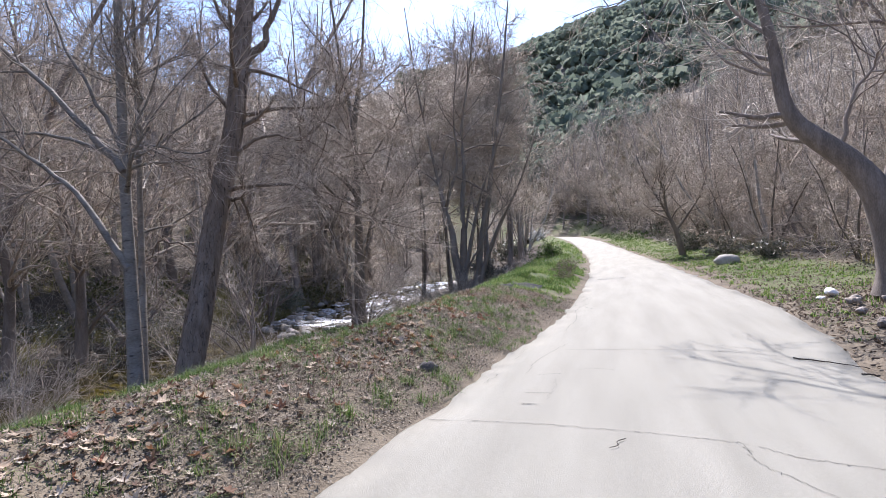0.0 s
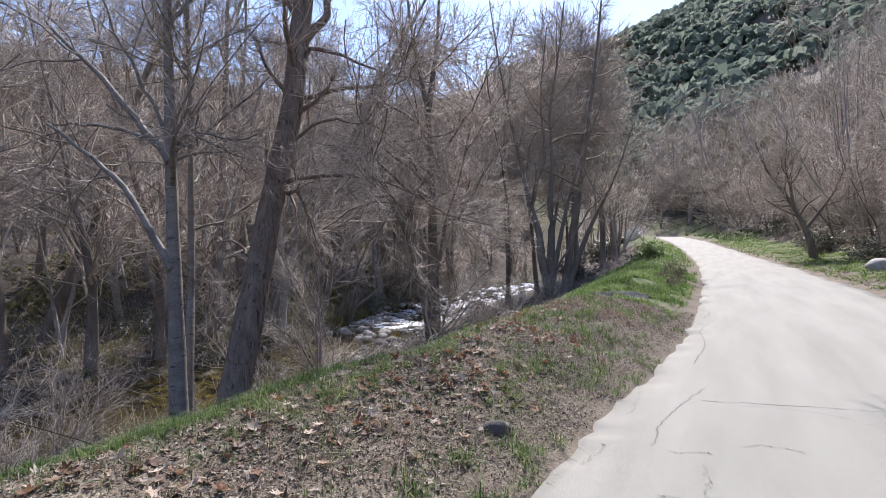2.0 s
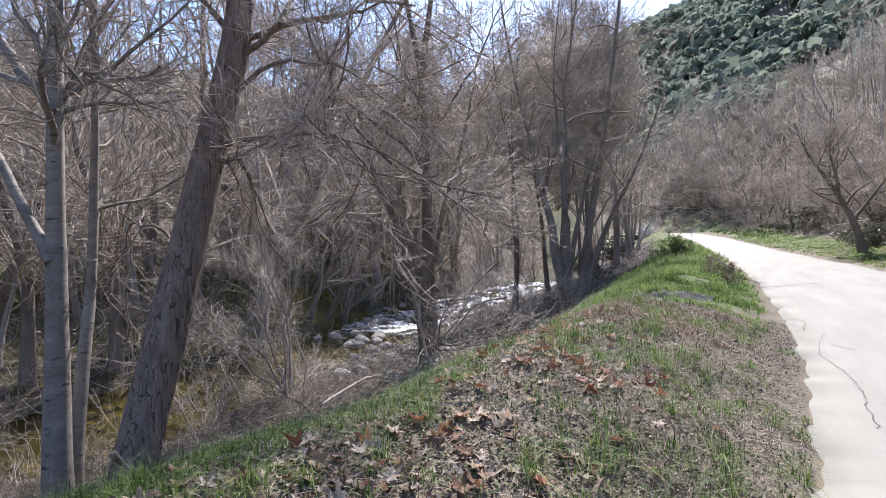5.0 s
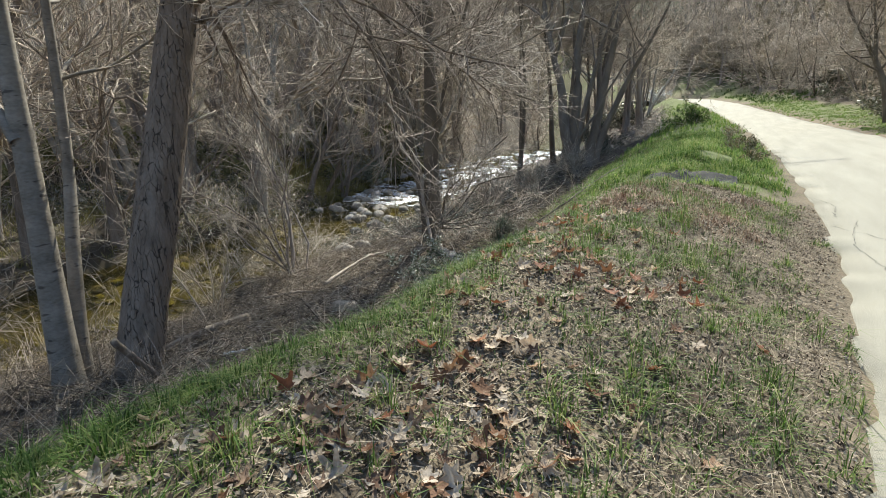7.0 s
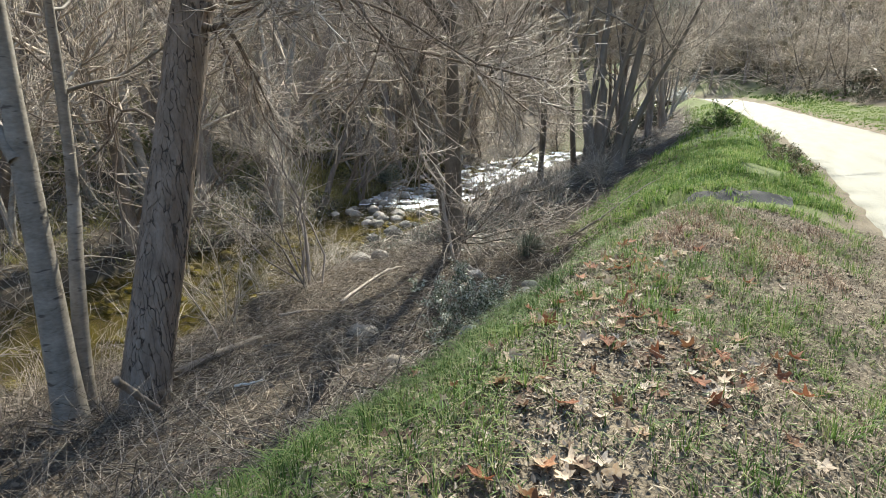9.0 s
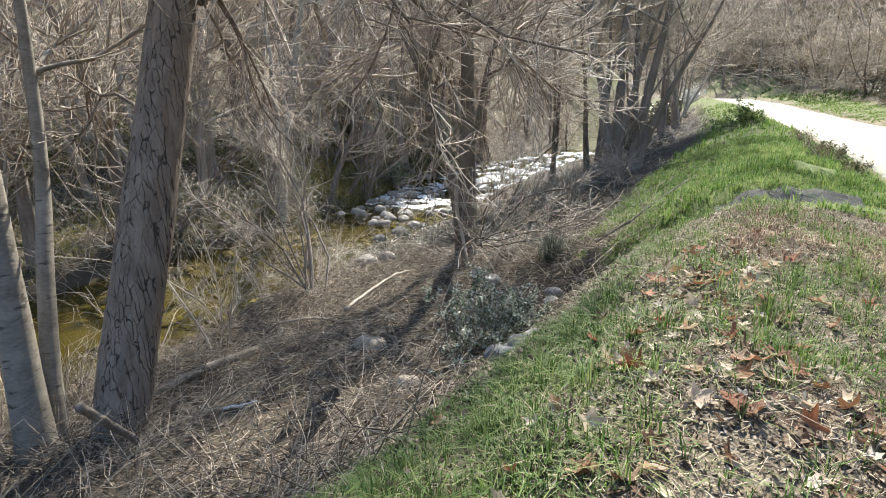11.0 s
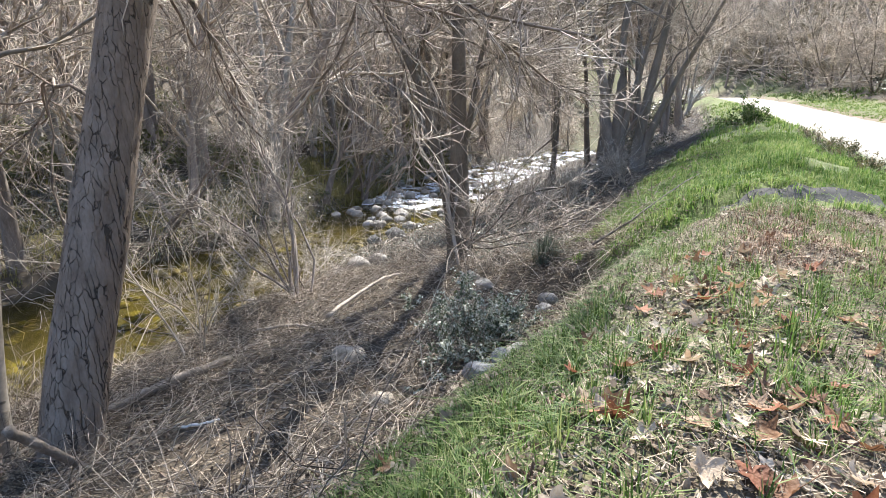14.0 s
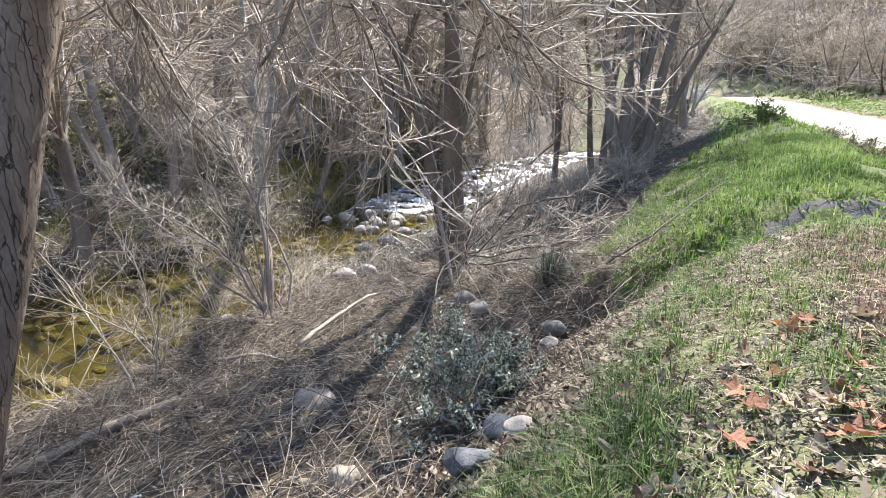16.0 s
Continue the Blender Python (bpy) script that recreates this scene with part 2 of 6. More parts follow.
M_BRAMBLE = mat("bramble leaves", [(0.05, 0.055, 0.032), (0.10, 0.105, 0.065), (0.22, 0.205, 0.155)], 2, 0.4, 0, 20, island=0.7, translucent=0.2, spec=0.6)
# leaf colour lifted to stand for haze over the far hill
M_SHRUB = mat("hazed chaparral leaves", [(0.125, 0.155, 0.115), (0.18, 0.21, 0.16), (0.25, 0.265, 0.20)], 0.03, 0.9, 0, 5, island=0.35, translucent=0.5, spec=0.05)
M_BRUSH = mat("leafless hillside brush", [(0.14, 0.12, 0.088), (0.23, 0.20, 0.15), (0.33, 0.29, 0.225)], 0.08, 0.95, 0, 5, island=0.5, translucent=0.35, spec=0.05)
M_OLIVE = mat("olive scrub leaves", [(0.10, 0.105, 0.05), (0.17, 0.17, 0.085), (0.26, 0.25, 0.14)], 0.2, 0.9, 0, 5, island=0.5, translucent=0.5, spec=0.1)
M_BED = mat("algae covered creek bed", [(0.03, 0.03, 0.009), (0.12, 0.112, 0.027), (0.25, 0.225, 0.062)], 2.6, 0.9, 0.6, 14, fine=0.5)
M_WHITE = mat("white scrap", [(0.62, 0.61, 0.58), (0.75, 0.74, 0.72)], 5, 0.6)


def water_material():
    """A clear amber film with a rippled gloss."""
    m = bpy.data.materials.new("creek water")
    m.use_nodes = True
    nt = m.node_tree
    nt.nodes.remove(nt.nodes["Principled BSDF"])
    tr, gl, mx, fr = (nt.nodes.new(n) for n in ("ShaderNodeBsdfTransparent", "ShaderNodeBsdfGlossy", "ShaderNodeMixShader", "ShaderNodeFresnel"))
    tr.inputs[0].default_value = (0.88, 0.80, 0.48, 1)
    gl.inputs["Roughness"].default_value = 0.06
    fr.inputs[0].default_value = 1.33
    tc, no, bp = (nt.nodes.new(n) for n in ("ShaderNodeTexCoord", "ShaderNodeTexNoise", "ShaderNodeBump"))
    no.inputs["Scale"].default_value, no.inputs["Detail"].default_value = 5.0, 4
    bp.inputs["Strength"].default_value, bp.inputs["Distance"].default_value = 0.35, 0.05
    nt.links.new(tc.outputs["Object"], no.inputs["Vector"])
    nt.links.new(no.outputs["Fac"], bp.inputs["Height"])
    nt.links.new(bp.outputs[0], gl.inputs["Normal"])
    nt.links.new(bp.outputs[0], fr.inputs["Normal"])
    nt.links.new(fr.outputs[0], mx.inputs[0])
    nt.links.new(tr.outputs[0], mx.inputs[1])
    nt.links.new(gl.outputs[0], mx.inputs[2])
    nt.links.new(mx.outputs[0], nt.nodes["Material Output"].inputs[0])
    return m


M_WATER = water_material()
# white of the rapids, with the sun's glitter put into the colour
M_GLINT = mat("white water with sun glints", [(0.45, 0.47, 0.48), (0.70, 0.72, 0.73), (0.85, 0.86, 0.87)], 3, 0.3, 0.6, 20, spec=0.6)


# ---- mesh helpers ----
RNG = np.random.default_rng(7)


def mesh_of(name, verts, faces, material, smooth=True):
    """A mesh from arrays: verts (n, 3) and a list of face arrays (m, 3) or (m, 4)."""
    me = bpy.data.meshes.new(name)
    faces = [np.asarray(f, dtype=np.int32) for f in faces if len(f)]
    loops = np.concatenate([f.ravel() for f in faces])
    sizes = np.concatenate([np.full(len(f), f.shape[1], dtype=np.int32) for f in faces])
    starts = np.concatenate(([0], np.cumsum(sizes)[:-1])).astype(np.int32)
    verts = np.asarray(verts, dtype=np.float32)
    me.vertices.add(len(verts))
    me.vertices.foreach_set("co", verts.ravel())
    me.loops.add(len(loops))
    me.loops.foreach_set("vertex_index", loops)
    me.polygons.add(len(sizes))
    me.polygons.foreach_set("loop_start", starts)
    me.polygons.foreach_set("loop_total", sizes)
    me.update(calc_edges=True)
    me.validate()
    me.polygons.foreach_set("use_smooth", np.full(len(me.polygons), smooth, dtype=bool))
    me.materials.append(material)
    return me


def part(name, me, parent=None, label=""):
    ob = new(name, me)
    if parent is not None:
        ob.parent = parent
    return tagged(ob, label)


def unit(v):
    return v / np.maximum(np.linalg.norm(v, axis=-1, keepdims=True), 1e-9)


def tubes(P, R, sides=3, point=False):
    """Tubes round polylines P (n, k, 3) with radii R (n, k); point: the last ring shrinks to one tip."""
    P, R = np.asarray(P, float), np.asarray(R, float)
    n, k, _ = P.shape
    T = np.empty_like(P)
    T[:, 1:-1] = P[:, 2:] - P[:, :-2]
    T[:, 0], T[:, -1] = P[:, 1] - P[:, 0], P[:, -1] - P[:, -2]
    T = unit(T)
    ref = np.where(np.abs(T[:, :1, 2:3]) > 0.9, np.array([1.0, 0.0, 0.0]), np.array([0.0, 0.0, 1.0]))
    A = unit(np.cross(T, np.broadcast_to(ref, T.shape)))
    B = np.cross(T, A)
    a = np.linspace(0, 2 * np.pi, sides, endpoint=False)
    V = P[:, :, None] + R[:, :, None, None] * (np.cos(a)[:, None] * A[:, :, None] + np.sin(a)[:, None] * B[:, :, None])
    if point:
        # quads up to the last ring but one, then a cone
        m = (k - 1) * sides
        W = np.concatenate([V[:, :-1].reshape(n, m, 3), P[:, -1:]], 1).reshape(-1, 3)
        at = (np.arange(n) * (m + 1))[:, None, None]
        idx = at + np.arange(m).reshape(1, k - 1, sides)
        nx = np.roll(idx, -1, axis=2)
        Q = np.stack([idx[:, :-1], nx[:, :-1], nx[:, 1:], idx[:, 1:]], axis=-1).reshape(-1, 4)
        C = np.stack([idx[:, -1], nx[:, -1], np.broadcast_to(at[:, 0] + m, (n, sides))], axis=-1).reshape(-1, 3)
        return W, [Q, C]
    idx = np.arange(n * k * sides).reshape(n, k, sides)
    nx = np.roll(idx, -1, axis=2)
    F = np.stack([idx[:, :-1], nx[:, :-1], nx[:, 1:], idx[:, 1:]], axis=-1).reshape(-1, 4)
    return V.reshape(-1, 3), F


def join(groups):
    """Puts (verts, faces) pairs together."""
    vs, fs, at = [], [], 0
    for v, f in groups:
        vs.append(v)
        fs += [np.asarray(g) + at for g in (f if isinstance(f, list) else [f])]
        at += len(v)
    return np.concatenate(vs), fs


def curve_points(ctrl, n):
    """n points along a smooth curve through the control points."""
    c = np.asarray(ctrl, float)
    c = np.concatenate([[2 * c[0] - c[1]], c, [2 * c[-1] - c[-2]]])
    out = []
    for s in np.linspace(0, len(c) - 3 - 1e-6, n):
        i, u = int(s), s - int(s)
        p0, p1, p2, p3 = c[i:i + 4]
        out.append(0.5 * (2 * p1 + (p2 - p0) * u + (2 * p0 - 5 * p1 + 4 * p2 - p3) * u * u + (3 * p1 - p0 - 3 * p2 + p3) * u ** 3))
    return np.array(out)


def spawn(rng, P, R, n, span, length, angle, k=4, wiggle=0.15, up=0.05, thick=0.6, tip=0.3, most=9.0):
    """n children that leave the polylines P at a part of their length within span. length: metres; angle: degrees from the parent."""
    N, K, _ = P.shape
    i = rng.integers(0, N, n)
    t = rng.uniform(span[0], span[1], n) * (K - 1.001)
    j = t.astype(int)
    u = (t - j)[:, None]
    base = P[i, j] * (1 - u) + P[i, j + 1] * u
    r0 = np.minimum((R[i, j] * (1 - u[:, 0]) + R[i, j + 1] * u[:, 0]) * thick * rng.uniform(0.6, 1.1, n), most)
    d = unit(P[i, j + 1] - P[i, j])
    perp = unit(np.cross(d, rng.normal(size=(n, 3))))
    a = np.radians(rng.uniform(angle[0], angle[1], n))[:, None]
    d = np.cos(a) * d + np.sin(a) * perp
    L = rng.uniform(length[0], length[1], n) * (1.15 - 0.5 * t / (K - 1))
    out, rad = [base], [r0]
    for s in range(1, k):
        d = unit(d + wiggle * rng.normal(size=(n, 3)) + np.array([0, 0, up]))
        out.append(out[-1] + d * (L / (k - 1))[:, None])
        rad.append(r0 * (1 - (1 - tip) * s / (k - 1)))
    return np.stack(out, 1), np.stack(rad, 1)


def smooth01(t):
    t = np.clip(t, 0, 1)
    return t * t * (3 - 2 * t)


def hash01(ix, iy, seed):
    v = np.sin(ix * 127.1 + iy * 311.7 + seed * 74.7) * 43758.5453
    return v - np.floor(v)


def vnoise(x, y, scale, seed=0):
    """Smooth value noise from 0 to 1 with cells of that many metres."""
    x, y = np.asarray(x, float) / scale, np.asarray(y, float) / scale
    ix, iy = np.floor(x), np.floor(y)
    u, v = smooth01(x - ix), smooth01(y - iy)
    a, b, c, d = hash01(ix, iy, seed), hash01(ix + 1, iy, seed), hash01(ix, iy + 1, seed), hash01(ix + 1, iy + 1, seed)
    return (a * (1 - u) + b * u) * (1 - v) + (c * (1 - u) + d * u) * v


# ---- the lie of the land ----
EDGE_Y = [-60, -10, 0, 3.2, 4.9, 6.7, 8.3, 9.5, 11, 13, 16, 21, 30, 38, 50, 65, 82, 95, 110, 140]
EDGE_X = [-6, -2.2, -1.6, -1.42, -1.27, -1.1, -0.88, -0.76, -0.63, -0.56, -0.57, -0.6, -0.95, -1.5, -2.7, -4.7, -8.0, -13, -22, -48]
CREEK_Y = [-60, 0, 10, 15, 20, 25, 30, 36, 45, 60, 90, 200]
CREEK_X = [-13, -14.4, -14.8, -15.2, -15.8, -16.2, -17.6, -19.2, -19.3, -18.0, -24, -60]
WIDE_Y = [-60, 10, 15, 20, 25, 30, 36, 46, 60]
WIDE_W = [2.2, 2.4, 2.6, 1.6, 2.3, 3.0, 3.5, 3.5, 3.6]
BANK_U = [-1, 0, 0.3, 0.7, 1.2, 1.7, 2.1, 2.5, 3.0, 3.5, 4.0, 5, 6.5, 8, 9.5, 11, 12, 14]
BANK_Z = [0, 0, 0.06, 0.2, 0.34, 0.42, 0.37, 0.17, -0.2, -0.68, -1.05, -1.42, -1.66, -1.98, -2.35, -2.65, -2.8, -2.9]
SIDE_R = [0, 0.4, 1.2, 2.5, 4, 6, 12, 30, 60]
SIDE_Z = [0, 0.04, 0.12, 0.22, 0.45, 1.0, 1.8, 4, 5]
FAR_V = [0, 1.5, 5, 9, 15, 25, 60]
FAR_Z = [0.15, 0.55, 1.1, 1.7, 3.0, 5.0, 8]
AZ = [-180, -120, -80, -55, -40, -25, -15, -9, 0, 9, 20, 40, 80, 130, 180]
RISE = [14, 15, 15, 13.5, 13, 14.5, 18, 19.8, 20.5, 20.3, 23, 25, 22, 16, 14]
NEAR = [60, 45, 30, 30, 34, 60, 90, 100, 80, 60, 40, 30, 30, 45, 60]
FARR = [250, 200, 160, 150, 170, 260, 360, 400, 400, 400, 380, 330, 250, 250, 250]


def edge_x(y):
    return np.interp(y, EDGE_Y, EDGE_X)


def road_w(y):
    return np.interp(y, [12, 22], [4.05, 3.6])


def road_z(y):
    return 1.35 * smooth01((np.asarray(y, float) - 34) / 60)


def water_z(y):
    return -3.0 - 0.55 * smooth01((np.asarray(y, float) - 21) / 16)


def ground_z(x, y, rough=True):
    x, y = np.asarray(x, float), np.asarray(y, float)
    ex = edge_x(y)
    u, r = ex - x, x - ex - road_w(y) + 0.05
    stretch = np.interp(y, [12.6, 16, 27], [1.0, 1.35, 1.8])
    ub = np.where(u > 2.1, 2.1 + (u - 2.1) / stretch, u)
    drop = np.interp(y, [13.5, 18, 24], [0.0, 0.72, 1.35])
    ub = ub + np.maximum(ub - 4.2, 0) * drop
    z = np.where(u > 0, np.interp(ub, BANK_U, BANK_Z), 0.0)
    # a small gully behind the drain chute
    gully = np.exp(-((y - 13.6) / 0.5) ** 2) * smooth01((u - 0.7) / 1.7) * (1 - smooth01((u - 4.2) / 2.0))
    z = z - 0.5 * gully
    # the undercut where the path edge is worn away
    z = z - 0.10 * np.exp(-((y - 9.3) / 0.5) ** 2 - ((u - 0.55) / 0.25) ** 2)
    cx, hw, wl = np.interp(y, CREEK_Y, CREEK_X), np.interp(y, WIDE_Y, WIDE_W), water_z(y)
    v = cx - hw - x
    z = np.where(x < cx, wl + np.interp(v, FAR_V, FAR_Z), z)
    bed = smooth01((hw + 1.3 - np.abs(x - cx)) / 1.7)
    z = z * (1 - bed) + (wl - 0.38) * bed
    z = np.where(r > 0, np.interp(r, SIDE_R, SIDE_Z), z)
    z = np.where((u <= 0) & (r <= 0), -0.05, z)
    z = z + road_z(y) * np.interp(x, [-14, -9, 60], [0.0, 1.0, 1.0])
    # hills all round
    rho, az = np.hypot(x, y), np.degrees(np.arctan2(x, y))
    h = np.tan(np.radians(np.interp(az, AZ, RISE))) * np.interp(az, AZ, FARR)
    t = (rho - np.interp(az, AZ, NEAR)) / (np.interp(az, AZ, FARR) - np.interp(az, AZ, NEAR))
    z = z + h * (0.5 * np.clip(t, 0, 1) + 0.5 * smooth01(t))
    z = z + np.where(rho > 90, (vnoise(x, y, 60, 3) - 0.5) * np.clip((rho - 90) * 0.05, 0, 12), 0)
    if rough:
        off = smooth01(np.maximum(u, r) / 0.5)
        z = z + off * ((vnoise(x, y, 0.9, 1) - 0.5) * 0.10 + (vnoise(x, y, 0.35, 2) - 0.5) * 0.06)
    return z


def lines(lo, hi, step, far, grow=1.075):
    mid = list(np.arange(lo, hi + 1e-6, step))
    s, a, b = step, [lo], [hi]
    while a[-1] > -far:
        s *= grow
        a.append(a[-1] - s)
        b.append(b[-1] + s)
    return np.array(a[:0:-1] + mid + b[1:])


def sheet(name, xs, ys, zfun, material, keep=None):
    X, Y = np.meshgrid(xs, ys)
    V = np.stack([X, Y, zfun(X, Y)], -1).reshape(-1, 3)
    i = np.arange(X.size).reshape(X.shape)
    F = np.stack([i[:-1, :-1], i[:-1, 1:], i[1:, 1:], i[1:, :-1]], -1).reshape(-1, 4)
    if keep is not None:
        c = V[F].mean(1)
        F = F[keep(c[:, 0], c[:, 1])]
    return mesh_of(name, V, [F], material)


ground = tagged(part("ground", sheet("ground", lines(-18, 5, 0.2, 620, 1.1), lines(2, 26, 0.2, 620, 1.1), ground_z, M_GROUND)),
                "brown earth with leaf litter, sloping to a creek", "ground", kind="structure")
xy = np.array([v.co[:2] for v in ground.data.vertices])
# ground masks; the first darkens the wood floor as tree shade would
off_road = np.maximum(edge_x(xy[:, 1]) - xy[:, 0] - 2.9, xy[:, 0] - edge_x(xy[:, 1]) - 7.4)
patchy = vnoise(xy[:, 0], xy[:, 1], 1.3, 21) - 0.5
bank_u = edge_x(xy[:, 1]) - xy[:, 0]
green = smooth01((bank_u - 0.3) / 0.4) * (1 - smooth01((bank_u - np.interp(xy[:, 1], [13, 16, 22, 30], [3.0, 4.0, 4.2, 3.4]) + patchy) / 0.6)) * smooth01((xy[:, 1] - 13.3) / 0.6)
crest = smooth01((bank_u - 1.9 + 0.5 * patchy) / 0.4) * (1 - smooth01((bank_u - 2.9 + 0.5 * patchy) / 0.5)) * 0.7
mid_creek = np.abs(xy[:, 0] - np.interp(xy[:, 1], CREEK_Y, CREEK_X)) - np.interp(xy[:, 1], WIDE_Y, WIDE_W)
verge = smooth01((bank_u + 4.3) / -0.4) * (1 - smooth01((-bank_u - 7.0 + patchy) / 0.8)) * 0.85 * smooth01((xy[:, 1] - 13) / 4)
for name, values in (("shaded_mould", smooth01((off_road + 1.2 * patchy) / 0.9) * 0.9), ("grass_thatch", np.maximum(np.maximum(green, crest), verge)), ("algae", smooth01((0.7 - mid_creek) / 0.5))):
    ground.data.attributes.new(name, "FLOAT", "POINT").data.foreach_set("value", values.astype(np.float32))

# the road: a thick slab with a ragged edge
ys = np.concatenate([np.arange(-40, 0, 1.0), np.arange(0, 30, 0.12), np.arange(30, 140, 0.8)])
wob = (vnoise(ys, ys * 0, 0.7, 4) - 0.5) * 0.15 + (vnoise(ys, ys * 0, 0.2, 5) - 0.5) * 0.09
cross = np.linspace(0, 1, 12)
L, Rr = edge_x(ys) + wob, edge_x(ys) + road_w(ys) + (vnoise(ys, ys * 0 + 9, 0.6, 6) - 0.5) * 0.25
X = L[:, None] * (1 - cross) + Rr[:, None] * cross
Z = road_z(ys)[:, None] + 0.05 * (1 - (2 * cross - 1) ** 2)[None] - 0.01
Yg = np.repeat(ys[:, None], 12, 1)
X, Yg = np.concatenate([X[:, :1], X, X[:, -1:]], 1), np.concatenate([Yg[:, :1], Yg, Yg[:, -1:]], 1)
Z = np.concatenate([Z[:, :1] - 0.12, Z, Z[:, -1:] - 0.12], 1)
i = np.arange(X.size).reshape(X.shape)
F = np.stack([i[:-1, :-1], i[:-1, 1:], i[1:, 1:], i[1:, :-1]], -1).reshape(-1, 4)
road = tagged(part("road", mesh_of("road", np.stack([X, Yg, Z], -1).reshape(-1, 3), [F], M_ROAD)),
              "narrow pale worn asphalt road with ragged edges", "road", kind="structure")


def water_height(x, y):
    fast = smooth01((y - 27) / 4) * (1 - smooth01((y - 62) / 10))
    return water_z(y) + fast * ((vnoise(x, y, 0.55, 11) - 0.5) * 0.26 + (vnoise(x, y, 0.22, 12) - 0.5) * 0.12) + (vnoise(x, y, 0.4, 13) - 0.5) * 0.012


def in_creek(x, y):
    return np.abs(x - np.interp(y, CREEK_Y, CREEK_X)) < np.interp(y, WIDE_Y, WIDE_W) + 1.1


water = tagged(part("water", sheet("water", np.arange(-24, -11, 0.14), np.concatenate([np.arange(-10, 8, 0.6), np.arange(8, 64, 0.14)]), water_height, M_WATER, in_creek)),
               "shallow clear amber creek water with rapids", "water", kind="structure")


# ---- trees ----
def radii(n, r0, r1, flare=0.0):
    t = np.linspace(0, 1, n)
    return r0 + (r1 - r0) * t ** 0.8 + flare * r0 * np.exp(-t * n * 0.55)


def solid(P, R, sides, seed=0, lump=0.06, furrow=0.0):
    """One trunk or limb as a closed tube, with an uneven or furrowed surface."""
    V, F = tubes(P[None], R[None], sides)
    k = len(P)
    C = np.repeat(P, sides, axis=0)
    out = V - C
    ang = np.tile(np.arange(sides) / sides, k)
    along = np.repeat(np.concatenate([[0], np.cumsum(np.linalg.norm(np.diff(P, axis=0), axis=1))]), sides)
    g = 1 + lump * 2 * (vnoise(np.cos(ang * 6.283) * 1.3 + seed * 9, along + np.sin(ang * 6.283) * 1.3, 0.7, seed) - 0.5)
    if furrow:
        # long plates parted by deep cracks that wander and join
        warp = ang * 15 + (vnoise(ang * 15, along * 3.0, 1.0, seed + 1) - 0.5) * 1.5 + 0.45 * np.sin(along * 5.0 + seed)
        crack = np.abs((warp % 1.0) - 0.5) * 2
        cell = along * 2.6 + hash01(np.floor(warp), np.zeros_like(warp), seed) * 7
        cut = np.abs((cell % 1.0) - 0.5) * 2
        g = g - furrow * (np.exp(-(crack / 0.16) ** 2) + 0.7 * np.exp(-(cut / 0.10) ** 2)) + furrow * 0.5 * (vnoise(ang * 60, along * 25, 1.0, seed + 4) - 0.5)
    V = C + out * g[:, None]
    top = len(V)
    V = np.concatenate([V, P[-1:] + (P[-1:] - P[-2:-1]) * 0.02])
    cap = np.array([[top - sides + i, top - sides + (i + 1) % sides, top] for i in range(sides)])
    return V, [F, cap]


def crown(rng, P, R, counts, lengths, sides=(5, 3, 3), droop=(0.05, 0.03, 0.0), start=0.25, angles=(35, 75), most=0.09, thin=0.0034):
    """Limbs, branchlets and twigs round a set of stems."""
    P1, R1 = spawn(rng, P, R, counts[0], (start, 0.97), lengths[0], angles, 7, 0.16, droop[0], 0.55, 0.35, most)
    R1 = np.maximum(R1, 0.012)
    P2, R2 = spawn(rng, P1, R1, counts[1], (0.2, 0.98), lengths[1], (25, 70), 5, 0.2, droop[1], 0.55, 0.4, 0.014)
    R2 = np.maximum(R2, 0.005)
    P3, R3 = spawn(rng, P2, R2, counts[2], (0.15, 1.0), lengths[2], (20, 70), 3, 0.22, droop[2], 0.6, 0.5, 0.007)
    R3 = np.maximum(R3, thin)
    return tubes(P1, R1, sides[0]), tubes(P2, R2, sides[1]), tubes(P3, R3, sides[2], True)


def stems_mesh(name, stem_list, sides, material, seed, furrow=0.0):
    groups, at, vs, fs = [], 0, [], []
    for P, R in stem_list:
        V, FF = solid(P, R, sides, seed, furrow=furrow)
        vs.append(V)
        fs += [f + at for f in FF]
        at += len(V)
    return mesh_of(name, np.concatenate(vs), fs, material)


